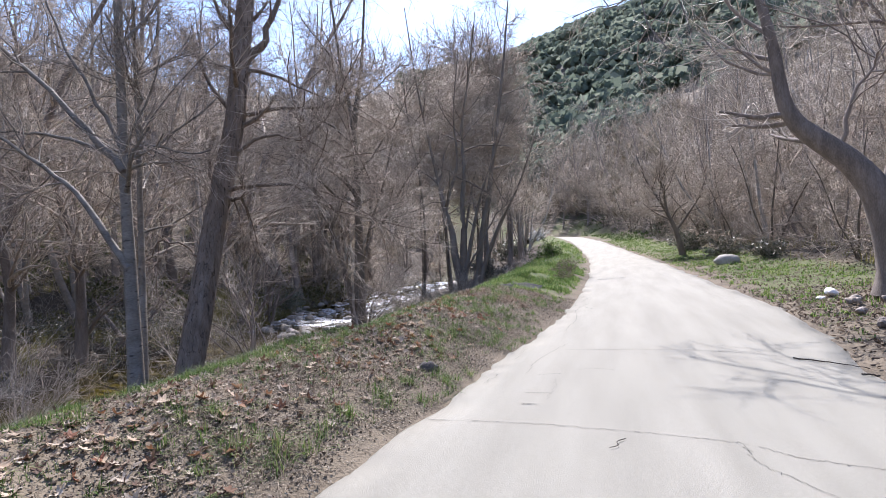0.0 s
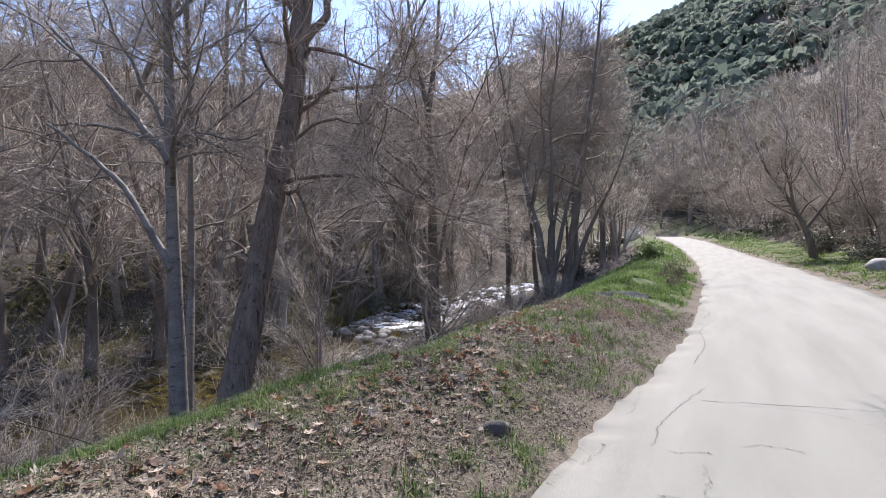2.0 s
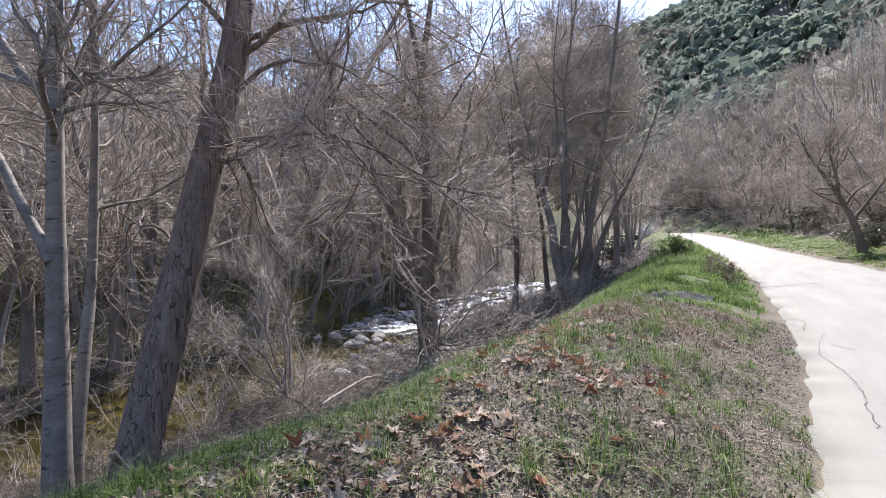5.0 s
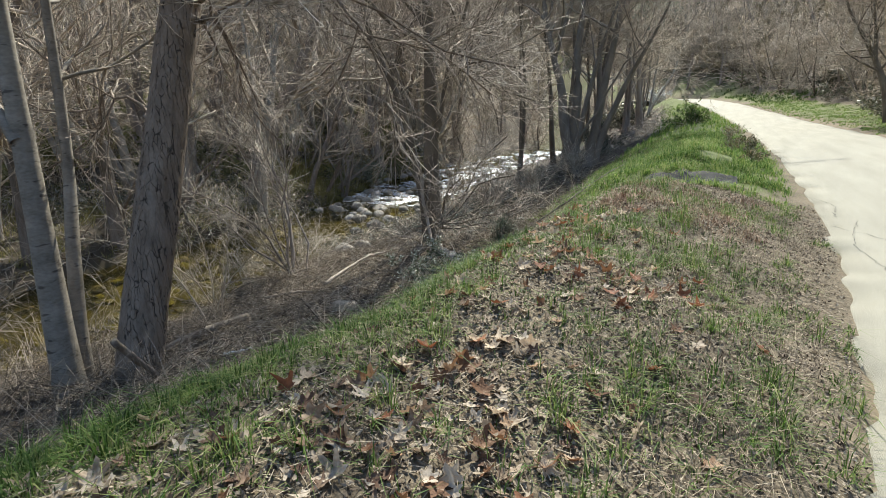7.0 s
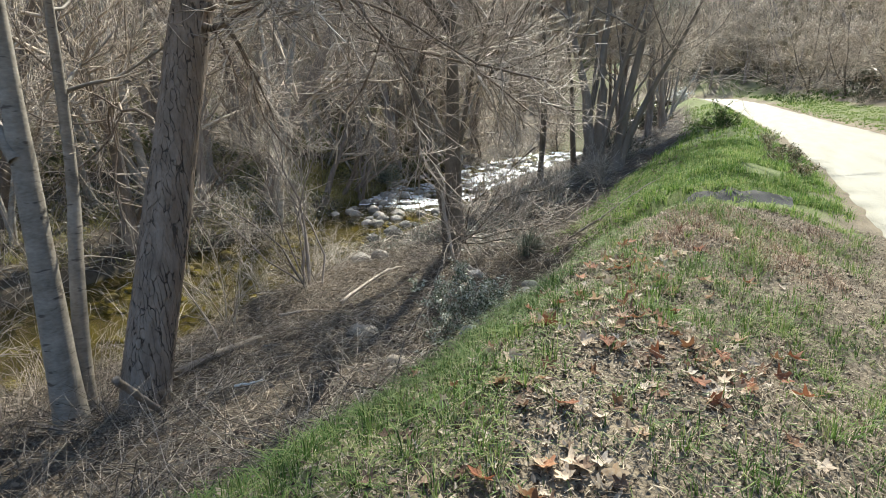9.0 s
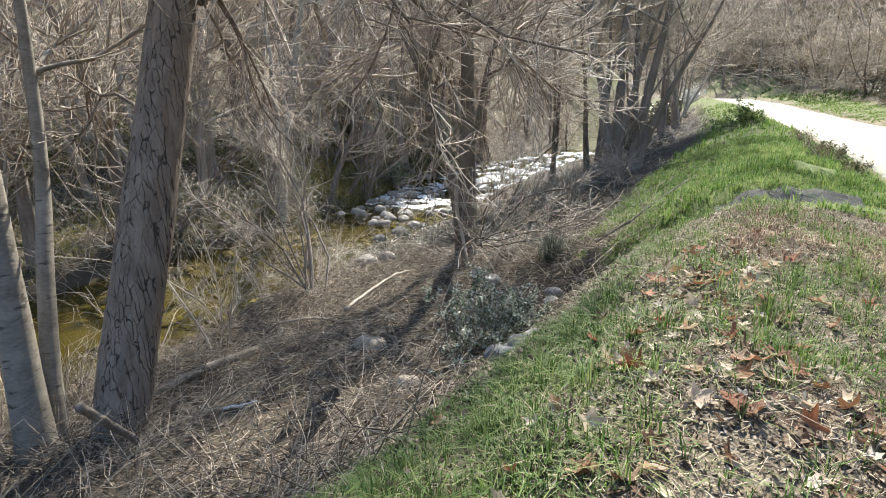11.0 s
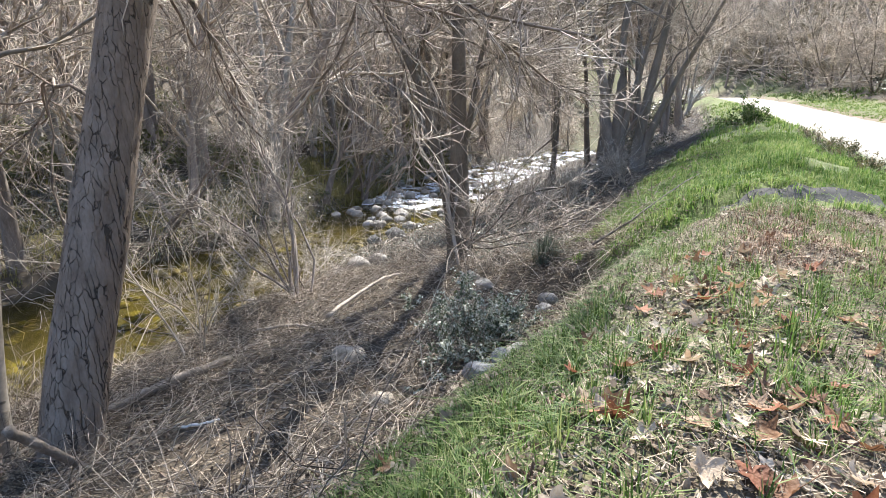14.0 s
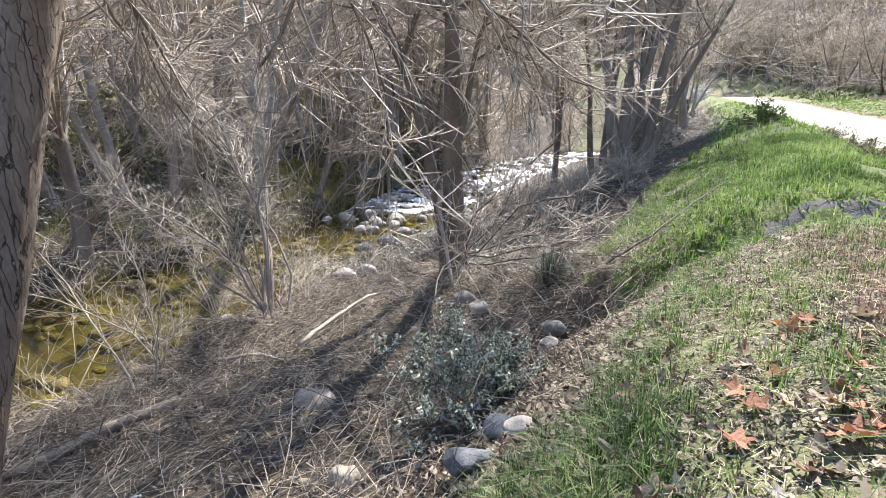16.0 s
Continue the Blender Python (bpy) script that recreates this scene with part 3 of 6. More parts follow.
def hero_tree(name, label, stems, limbs, seed, bark, twig, counts, lengths, sides=22, furrow=0.0, rings=26, start=0.45, most=0.07, group="", thin=0.0034):
    """A near tree. stems: (control points, radius at foot, radius at top, flare); limbs: (points, r0, r1)."""
    rng = np.random.default_rng(seed)
    tree = tagged(new(name), label, "tree", group)
    base = np.array(stems[0][0][0], float)
    tree.location = base
    allP, allR = [], []
    for n, (ctrl, r0, r1, fl) in enumerate(stems):
        P = curve_points(ctrl, rings * (3 if furrow and n == 0 else 1)) - base
        R = radii(len(P), r0, r1, fl)
        V, FF = solid(P, R, (84 if furrow and n == 0 else sides), seed + n, 0.05, furrow if n == 0 else 0.0)
        part("trunk" if n == 0 else "stem", mesh_of("trunk", V, FF, bark), tree)
        P8 = curve_points(P[::max(1, len(P) // 14)], 12)
        allP.append(P8)
        allR.append(np.interp(np.linspace(0, 1, 12), np.linspace(0, 1, len(R)), R))
    for ctrl, r0, r1 in limbs:
        P = curve_points(ctrl, 12) - base
        P[1:-1] += rng.normal(size=(10, 3)) * 0.03
        R = radii(12, r0, r1)
        V, FF = solid(P, R, 9, seed, 0.04)
        part("limb", mesh_of("limb", V, FF, bark), tree)
        allP.append(P)
        allR.append(R)
    (V, F), B, C = crown(rng, np.stack(allP), np.stack(allR), counts, lengths, start=start, most=most, thin=thin)
    n, k = 35, 30
    for i in range(counts[0]):
        part("branch", mesh_of("branch", V[i * n:(i + 1) * n], [F[i * k:(i + 1) * k] - i * n], bark), tree)
    v, f = join([B, C])
    tagged(part("crown", mesh_of("crown", v, f, twig), tree), kind="stuff")
    return tree


hero_tree("alder_tree", "bare alder with smooth pale grey bark, forked above head height",
          [([(-8.61, 8.35, -2.3), (-8.74, 8.44, -1.2), (-8.88, 8.55, 0.0), (-9.06, 8.68, 1.5), (-9.28, 8.85, 3.3), (-9.55, 9.1, 6.4), (-9.7, 9.3, 10), (-9.8, 9.5, 14)], 0.19, 0.05, 0.25)],
          [([(-9.2, 8.78, 3.2), (-10.0, 8.7, 4.05), (-10.98, 8.7, 4.95), (-11.89, 8.7, 5.75), (-12.9, 8.6, 6.6)], 0.09, 0.03),
           ([(-9.24, 8.82, 3.25), (-9.28, 9.0, 3.55), (-9.12, 9.1, 3.7), (-8.95, 9.15, 3.85)], 0.06, 0.045),
           ([(-8.98, 8.58, 1.2), (-9.6, 8.5, 2.09), (-10.37, 8.5, 2.89), (-11.23, 8.5, 3.47), (-12.6, 8.4, 4.3)], 0.082, 0.03),
           ([(-9.27, 8.84, 3.4), (-10.54, 8.8, 3.96), (-11.84, 8.8, 4.22), (-13.11, 8.8, 4.42)], 0.055, 0.018),
           ([(-9.3, 8.87, 3.6), (-9.75, 8.75, 4.6), (-10.3, 8.6, 5.6), (-10.9, 8.5, 7.2)], 0.055, 0.018)],
          11, M_KNOTTED, M_TWIG, (44, 700, 4200), ((1.6, 3.4), (0.5, 1.5), (0.2, 0.7)), start=0.5)
hero_tree("alder_tree", "thin bare alder with mottled grey bark beside a thicker one",
          [([(-8.75, 8.6, -2.4), (-8.85, 8.7, -1.4), (-9.1, 8.97, -0.2), (-9.4, 9.27, 0.8), (-9.6, 9.48, 2.2), (-9.75, 9.65, 4.0), (-9.9, 9.8, 7), (-10.0, 9.9, 11)], 0.115, 0.03, 0.2)],
          [([(-9.75, 9.65, 4.0), (-9.5, 9.5, 4.8), (-9.4, 9.4, 5.6)], 0.06, 0.02)],
          12, M_KNOTTED, M_TWIG, (32, 420, 2400), ((1.2, 2.6), (0.5, 1.3), (0.2, 0.6)), start=0.5)
hero_tree("cottonwood_tree", "large leaning bare cottonwood with deeply furrowed bark",
          [([(-8.16, 8.86, -2.4), (-8.14, 9.03, -1.6), (-8.24, 9.68, 0.3), (-8.29, 10.13, 1.6), (-8.33, 10.57, 2.9), (-8.24, 11.0, 4.5), (-8.25, 11.35, 6.2), (-8.25, 11.6, 7.6), (-8.0, 12.0, 12)], 0.305, 0.20, 0.3)],
          [([(-8.3, 10.6, 2.85), (-7.29, 10.8, 2.99), (-6.4, 10.8, 2.9), (-5.88, 10.8, 2.68), (-5.4, 10.8, 2.2)], 0.06, 0.012),
           ([(-8.25, 11.0, 4.3), (-8.0, 11.2, 4.75), (-7.25, 11.3, 4.85), (-6.47, 11.3, 4.8), (-5.98, 11.3, 4.71), (-5.37, 11.3, 4.82)], 0.075, 0.014),
           ([(-8.24, 11.25, 5.6), (-7.95, 11.4, 5.87), (-7.39, 11.5, 5.72), (-6.86, 11.5, 5.41), (-6.23, 11.5, 5.12), (-5.08, 11.5, 4.68)], 0.065, 0.012),
           ([(-8.27, 10.85, 3.7), (-7.42, 11.0, 4.13), (-6.64, 11.0, 4.06), (-5.92, 11.0, 3.77), (-5.3, 11.0, 3.25)], 0.045, 0.01),
           ([(-8.28, 10.42, 2.55), (-8.02, 10.6, 2.66), (-7.82, 10.72, 2.68)], 0.06, 0.035),
           ([(-8.25, 11.4, 6.0), (-7.85, 11.7, 6.7), (-7.5, 11.9, 7.6), (-7.2, 12.1, 9.2)], 0.12, 0.04),
           ([(-8.38, 10.0, 1.2), (-8.95, 10.15, 1.55), (-9.65, 10.15, 1.8), (-10.35, 10.25, 1.3)], 0.035, 0.01),
           ([(-8.35, 11.4, 6.0), (-8.95, 11.95, 7.3), (-9.25, 12.25, 9.0)], 0.07, 0.02)],
          13, M_BARK_DARK, M_TWIG, (56, 1100, 7000), ((1.4, 3.2), (0.5, 1.5), (0.2, 0.7)), furrow=0.05, rings=60, start=0.5, thin=0.0042)
hero_tree("alder_tree", "dark-barked bare tree with two stems at the foot of the bank",
          [([(-7.80, 16.2, -2.0), (-7.76, 16.2, -1.2), (-7.73, 16.2, 0.2), (-7.70, 16.2, 1.6), (-7.70, 16.25, 3.4), (-7.80, 16.3, 5.5), (-8.30, 16.4, 8), (-8.80, 16.5, 12)], 0.262, 0.02, 0.3),
           ([(-7.86, 16.15, -1.6), (-7.92, 16.1, -0.7), (-8.13, 16.1, 0.3), (-8.30, 16.1, 1.0), (-8.52, 16.1, 1.75), (-8.95, 16.1, 2.6), (-9.30, 16.2, 3.3), (-9.90, 16.3, 5.5)], 0.135, 0.04, 0.2),
           ([(-7.80, 16.3, 5.4), (-7.55, 16.3, 6.6), (-7.35, 16.3, 8.0), (-7.10, 16.4, 12)], 0.12, 0.015, 0.0),
           ([(-7.70, 16.2, 0.4), (-7.45, 16.2, 1.2), (-7.25, 16.25, 2.2), (-6.80, 16.3, 3.4), (-6.40, 16.4, 5.0)], 0.07, 0.025, 0.0)],
          [([(-7.75, 16.2, 3.3), (-8.50, 16.2, 4.2), (-9.40, 16.3, 4.6), (-10.60, 16.4, 4.3)], 0.06, 0.012),
           ([(-7.72, 16.2, 3.7), (-7.00, 16.2, 4.5), (-6.20, 16.1, 5.4), (-5.40, 16.0, 6.6)], 0.06, 0.012),
           ([(-7.75, 16.3, 4.8), (-8.80, 16.2, 5.7), (-10.10, 16.3, 6.0)], 0.05, 0.012),
           ([(-7.30, 16.2, 2.0), (-6.80, 16.0, 2.15), (-6.20, 15.9, 2.35)], 0.035, 0.012),
           ([(-7.70, 16.0, 0.0), (-7.55, 15.6, -0.75), (-7.10, 15.2, -1.0), (-6.70, 14.9, -1.1)], 0.03, 0.012)],
          14, M_ALDER, M_TWIG, (64, 1200, 7500), ((1.4, 3.4), (0.5, 1.6), (0.2, 0.7)), start=0.52, thin=0.0045)
# broken pale branch that leans on it
P = curve_points([(-7.82, 15.9, -0.1), (-7.75, 15.75, -0.55), (-7.50, 15.5, -1.0), (-7.15, 15.1, -1.55)], 10)
V, FF = solid(P, np.linspace(0.045, 0.03, 10), 8, 3)
tagged(part("fallen_branch", mesh_of("fallen_branch", V, FF, M_WOOD)), "bleached broken branch leaning on a tree foot", "branch")

# the clump farther down the bank
C = np.array([-7.25, 27.0, -1.3])
hero_tree("alder_tree", "clump of several bare stems rising from one foot",
          [([C + o for o in ((0, 0, 0), (-0.1, 0, 0.6), (-0.42, 0, 2.0), (-0.52, 0, 3.2), (-0.95, 0, 4.7), (-1.3, 0, 6.4), (-2.3, 0.3, 11), (-2.9, 0.3, 15.5))], 0.3, 0.02, 0.3),
           ([C + o for o in ((-0.85, 0, 4.5), (-0.6, 0.1, 5.4), (-0.15, 0.1, 6.9), (-0.3, 0.2, 9.5), (0.1, 0.2, 13))], 0.13, 0.015, 0.0),
           ([C + o for o in ((0.1, 0.1, 0), (-0.08, 0.1, 0.6), (0.12, 0, 3.2), (0.05, 0, 4.6), (0.22, 0.1, 6.4), (0.1, 0.2, 8.6), (0.6, 0.1, 11.2), (1.1, 0, 14.5))], 0.25, 0.02, 0.3),
           ([C + o for o in ((0.2, -0.1, 0), (0.1, 0, 0.8), (0.55, 0, 3.0), (1.2, 0, 5.4), (2.6, 0, 9))], 0.21, 0.015, 0.2),
           ([C + o for o in ((0.62, 0.3, 0), (0.66, 0.3, 0.7), (1.0, 0.3, 3.0), (1.5, 0.3, 5.6), (2.4, 0, 11), (2.9, 0, 15.5))], 0.28, 0.02, 0.25),
           ([C + o for o in ((0.7, 0.3, 0), (1.0, 0.3, 1.2), (1.9, 0.3, 3.4), (3.0, 0.3, 5.5), (4.2, 0, 8.5))], 0.2, 0.015, 0.2)],
          [([C + o for o in ((0.1, 0, 1.0), (0.8, -0.1, 2.2), (1.7, -0.1, 3.8), (2.8, 0, 5.0))], 0.07, 0.02)],
          15, M_CLUMP, M_TWIG_RED, (64, 700, 3000), ((1.6, 4.2), (0.6, 2.2), (0.3, 1.0)), sides=14, rings=18, start=0.55, thin=0.0065)

# the crooked tree across the road
hero_tree("oak_tree", "crooked bare oak leaning over the road verge",
          [([(5.27, 12, 0.30), (5.22, 12, 0.90), (4.97, 12, 2.05), (4.57, 12, 2.70), (4.02, 12, 3.20), (3.69, 12, 3.55), (3.48, 12, 4.05), (3.32, 12, 5.10), (3.02, 12, 6.30), (2.32, 11.8, 7.80), (1.52, 11.5, 9.30)], 0.34, 0.02, 0.3),
           ([(5.07, 12, 1.90), (5.27, 12, 2.90), (5.47, 12.1, 4.10), (5.92, 12.2, 6.30), (6.62, 12.4, 9.30)], 0.19, 0.02, 0.0)],
          [([(3.12, 12, 6.00), (2.32, 12, 6.50), (1.32, 12, 6.55), (0.32, 12.2, 6.30)], 0.06, 0.012),
           ([(4.32, 12, 2.90), (4.52, 11.7, 3.90), (5.02, 11.4, 4.90)], 0.05, 0.015)],
          16, M_BARK, M_TWIG_PALE, (34, 360, 1700), ((1.2, 3.0), (0.5, 1.5), (0.2, 0.7)), start=0.35)


hero_tree("bare_tree", "crooked bare tree with a rounded twiggy crown beside the road",
          [([(4.15, 34.5, 0.1), (3.85, 34.5, 1.5), (3.3, 34.5, 2.8), (2.75, 34.5, 3.8), (2.2, 34.6, 4.8), (1.7, 34.7, 6.3)], 0.17, 0.03, 0.3),
           ([(3.3, 34.5, 2.8), (3.2, 34.4, 3.8), (3.0, 34.3, 4.9), (3.1, 34.3, 6.8)], 0.11, 0.03, 0.0),
           ([(3.8, 34.5, 1.6), (4.5, 34.6, 2.6), (5.2, 34.8, 3.7), (5.7, 35.0, 5.2)], 0.09, 0.02, 0.0)],
          [], 17, M_ALDER, M_TWIG_RED, (50, 600, 4200), ((1.0, 2.6), (0.5, 1.4), (0.2, 0.7)), sides=10, rings=14, start=0.3)


def creek_shrub(name, label, base, lean, n, height, seed, material, twigs=(200, 900), radius=0.05, category="shrub", group="", fan=0.32, bow=0.0, low=0.15, stem_material=None, wiggle=0.11):
    """A fan of thin stems from one foot, with twigs."""
    rng = np.random.default_rng(seed)
    ob = tagged(new(name), label, category, group)
    ob.location = base
    d = unit(np.array(lean) + rng.normal(size=(n, 3)) * np.array([fan, fan, 0.12]))
    L = rng.uniform(0.55, 1.0, n) * height
    P = [rng.normal(size=(n, 3)) * np.array([0.12, 0.12, 0.0])]
    for s in range(8):
        d = unit(d + rng.normal(size=(n, 3)) * wiggle - np.array([0, 0, bow * s / 8]))
        P.append(P[-1] + d * (L / 8)[:, None])
    P = np.stack(P, 1)
    R = (radius * rng.uniform(0.4, 1.0, n))[:, None] * np.linspace(1, 0.18, 9)
    for i in range(n):
        v, f = tubes(P[i:i + 1], R[i:i + 1], 6)
        part("stem", mesh_of("stem", v, [f], stem_material or material), ob)
    P2, R2 = spawn(rng, P, R, twigs[0], (low, 0.97), (0.3, 1.3), (20, 65), 5, 0.18, 0.04, 0.55, 0.35, 0.010)
    P3, R3 = spawn(rng, P2, np.maximum(R2, 0.003), twigs[1], (0.15, 1.0), (0.12, 0.55), (20, 70), 3, 0.2, 0.02, 0.6, 0.5, 0.006)
    v, f = join([tubes(P2, np.maximum(R2, 0.003), 3), tubes(P3, np.maximum(R3, 0.0023), 3, True)])
    tagged(part("crown", mesh_of("crown", v, f, material), ob), kind="stuff")
    return ob


def on_ground(x, y, dz=0.0):
    return (x, y, float(ground_z(x, y)) + dz)


# willow that leans over the pool
creek_shrub("willow_shrub", "bare willow with many pale stems fanning over the creek", on_ground(-10.2, 13.95, -0.1), (-0.5, 0.0, 1.15), 9, 7.5, 21, M_TWIG_PALE, (420, 2600), 0.045, fan=0.34, bow=0.02, low=0.3, wiggle=0.17, stem_material=M_BARK)
creek_shrub("willow_shrub", "bare willow with pale twigs beside the pool", on_ground(-10.5, 14.1, -0.1), (-0.6, 0.3, 0.9), 8, 3.6, 22, M_TWIG_PALE, (180, 900), 0.020, fan=0.6, bow=0.3, low=0.1, stem_material=M_BARK, wiggle=0.2)
creek_shrub("sapling", "thin bare sapling at the water's edge", on_ground(-9.9, 11.4, -0.1), (0.12, 0.05, 1.0), 2, 4.0, 23, M_TWIG, (30, 120), 0.028)
creek_shrub("sapling", "thin bare sapling on the creek bank", on_ground(-10.8, 12.2, -0.1), (0.1, 0.1, 1.0), 3, 3.4, 24, M_TWIG_PALE, (60, 250), 0.022)
for i, (x, y, h) in enumerate([(-8.2, 20.6, 2.6), (-7.4, 22.5, 1.2), (-6.3, 24.0, 1.2), (-10.2, 7.0, 2.6), (-11.0, 5.0, 3.0), (-8.8, 5.0, 2.4), (-7.2, 3.6, 2.2), (-9.6, 2.4, 3.0), (-6.4, 1.2, 2.2)]):
    creek_shrub("bare_shrub", "tangled bare grey shrub on the creek bank", on_ground(x, y, -0.05), (RNG.normal() * 0.3, RNG.normal() * 0.3, 1.0), 14, h, 40 + i, M_TWIG_PALE if i % 3 else M_TWIG, (160, 800), 0.022, group="shrubs on the creek bank")


# arching thickets along the near edge of the pool
for i, (x, y, h, lx, ly) in enumerate([(-12.3, 16.8, 3.0, -0.5, 0.1), (-11.9, 18.6, 2.4, 0.3, 0.1), (-11.6, 6.2, 2.8, -0.2, 0.3), (-9.4, 5.6, 2.0, 0.2, 0.3),
                                         (-11.3, 12.6, 2.0, -0.4, 0.2), (-11.9, 14.2, 2.3, -0.3, 0.2), (-12.5, 15.6, 2.4, -0.5, -0.1), (-12.7, 17.8, 2.0, -0.2, 0.3), (-11.0, 11.0, 1.7, -0.5, 0.1), (-12.2, 16.4, 2.6, 0.5, 0.2)]):
    creek_shrub("bare_shrub", "thicket of pale arching bare stems beside the pool", on_ground(x, y, -0.05), (lx, ly, 0.8), 8, h, 140 + i, M_TWIG_PALE, (60, 260), 0.013, group="thickets beside the pool", fan=0.6, bow=0.5)
# bare shrubs beyond the far verge of the road
for i, (x, y, h) in enumerate([(9.0, 21, 2.6), (8.4, 26, 3.0), (7.8, 31, 3.2), (7.4, 36, 3.0), (7.6, 41, 3.4), (6.6, 47, 3.4), (6.0, 53, 3.6), (10.5, 29, 3.4), (10.0, 38, 3.6)]):
    creek_shrub("bare_shrub", "leafless reddish shrub under the roadside trees", on_ground(x, y, -0.05), (0.0, 0.0, 1.0), 18, h, 160 + i, M_TWIG_RED, (190, 700), 0.03, group="roadside shrubs", fan=0.5)


# background woods: a few trees built once, then copied
def wood_tree(seed, height, bark, twig, n_stems=1, counts=(24, 150, 850), lean=0.08, spread=1.0, coarse=1.0, low=0.2, angles=(30, 70)):
    rng = np.random.default_rng(seed)
    tree = tagged(new("bare_tree"), "tall thin bare tree with fine reddish brown twigs", "tree", "bare trees of the woods")
    Ps, Rs = [], []
    for s in range(n_stems):
        d = np.array([rng.normal() * lean * (1 + n_stems * 0.5), rng.normal() * lean * (1 + n_stems * 0.5), 1.0])
        h = height * rng.uniform(0.75, 1.0)
        P = [np.array([rng.normal() * 0.1 * s, rng.normal() * 0.1 * s, -0.3])]
        for k in range(11):
            d = unit(d + rng.normal(size=3) * 0.07 + np.array([0, 0, 0.03]))
            P.append(P[-1] + d * h / 11)
        Ps.append(np.array(P))
        Rs.append(radii(12, height * 0.0115 * rng.uniform(0.7, 1.1), 0.02, 0.25))
    for P, R in zip(Ps, Rs):
        part("trunk", stems_mesh("trunk", [(P, R)], 7, bark, seed), tree)
    Pa, Ra = np.stack(Ps), np.stack(Rs)
    P1, R1 = spawn(rng, Pa, Ra, counts[0], (low, 0.97), (0.12 * height * spread, 0.27 * height * spread), angles, 5, 0.16, 0.06 if low > 0.15 else 0.02, 0.5, 0.3, 0.05)
    R1 = np.maximum(R1, 0.014)
    P2, R2 = spawn(rng, P1, R1, counts[1], (0.2, 0.98), (0.08 * height, 0.17 * height), (25, 65), 4, 0.18, 0.04, 0.5, 0.4, 0.018)
    R2 = np.maximum(R2, 0.009 * coarse)
    P3, R3 = spawn(rng, P2, R2, counts[2], (0.1, 1.0), (0.03 * height, 0.085 * height), (20, 65), 2, 0.2, 0.02, 0.6, 0.5, 0.009)
    R3 = np.maximum(R3, 0.0062 * coarse)
    v, f = join([tubes(P1, R1, 4), tubes(P2, R2, 3, True), tubes(P3, R3 * 1.15, 3, True)])
    tagged(part("crown", mesh_of("crown", v, f, twig), tree), kind="stuff")
    return tree


KINDS = [wood_tree(60, 13, M_BARK, M_TWIG_RED, 1), wood_tree(61, 15, M_BARK, M_TWIG_RED, 2), wood_tree(62, 12, M_BARK_PALE, M_TWIG_RED, 3, lean=0.12),
         wood_tree(63, 14, M_BARK, M_TWIG, 1), wood_tree(64, 11, M_BARK_PALE, M_TWIG, 2, lean=0.14), wood_tree(65, 9, M_BARK, M_TWIG_PALE, 3, lean=0.2)]
# lighter ones for the distance, with the finest twigs left out
KINDS += [wood_tree(70 + i, 12 + i, M_BARK, M_TWIG_RED, 1 + i % 3, (15, 84, 380), 0.1, 1.1, 1.9) for i in range(4)]
# broad crowns of fine reddish twigs along the creek
KINDS += [wood_tree(80, 13, M_ALDER, M_TWIG_RED, 1, (44, 480, 5200), 0.06, 1.15, 1.7, low=0.4, angles=(40, 85)), wood_tree(81, 12, M_ALDER, M_TWIG_RED, 2, (52, 480, 5200), 0.10, 1.15, 1.7, low=0.42, angles=(40, 85))]
# bushy ones for the wood's edge across the road
KINDS += [wood_tree(84, 8, M_BARK, M_TWIG_RED, 2, (60, 520, 3600), 0.12, 1.25, low=0.1, angles=(45, 100)), wood_tree(85, 7, M_ALDER, M_TWIG, 3, (60, 520, 3600), 0.14, 1.25, low=0.1, angles=(45, 100))]
spots = []
rng = np.random.default_rng(5)


def glade(x, y):
    """The sunlit grassy opening on the far bank, behind the rapids."""
    return ((x + 22.0) / 3.6) ** 2 + ((y - 31.0) / 7.0) ** 2 < 1


def clear_of(x, y):
    ex = float(edge_x(y))
    cx = float(np.interp(y, CREEK_Y, CREEK_X))
    return (x < ex - 5.2 or x > ex + 4 + 3.2) and abs(x - cx) > float(np.interp(y, WIDE_Y, WIDE_W)) + 0.8


def wood(n, xr, yr, gap, kinds, size=1.0, tries=40):
    for _ in range(n):
        for _ in range(tries):
            x, y = rng.uniform(*xr), rng.uniform(*yr)
            if clear_of(x, y) and all((x - a) ** 2 + (y - b) ** 2 > gap * gap for a, b, _, _ in spots):
                spots.append((x, y, KINDS[rng.choice(kinds)], size))
                break


for x, y, k, s in ((-11.8, 33.0, 11, 1.6), (-11.2, 37.5, 10, 1.7), (-11.5, 41, 11, 1.5), (-9.4, 41.5, 10, 1.5), (-11.8, 48.5, 10, 1.5), (-12.6, 56, 10, 1.6)):
    spots.append((x, y, KINDS[k], s))
for x, y, k, s in ((7.4, 19.5, 13, 0.6), (8.2, 23.5, 12, 0.7), (7.0, 27.5, 13, 0.75), (8.4, 31, 12, 0.85), (6.9, 35, 13, 0.8), (7.9, 39, 12, 0.9), (6.6, 43, 13, 0.9), (7.2, 47.5, 12, 1.0), (5.9, 52, 13, 1.0), (5.3, 57, 12, 1.0), (4.4, 62, 13, 1.0), (3.6, 67, 12, 1.0), (2.4, 73, 13, 1.1), (0.9, 79, 12, 1.1), (-1.2, 85, 13, 1.1), (-4.0, 91, 12, 1.2), (10.5, 26, 12, 0.9), (10.8, 34, 13, 1.0), (10.2, 42, 12, 1.1), (-8.5, 96, 12, 1.2), (-12.5, 93, 13, 1.2), (-14, 86, 12, 1.2)):
    spots.append((x, y, KINDS[k], s))
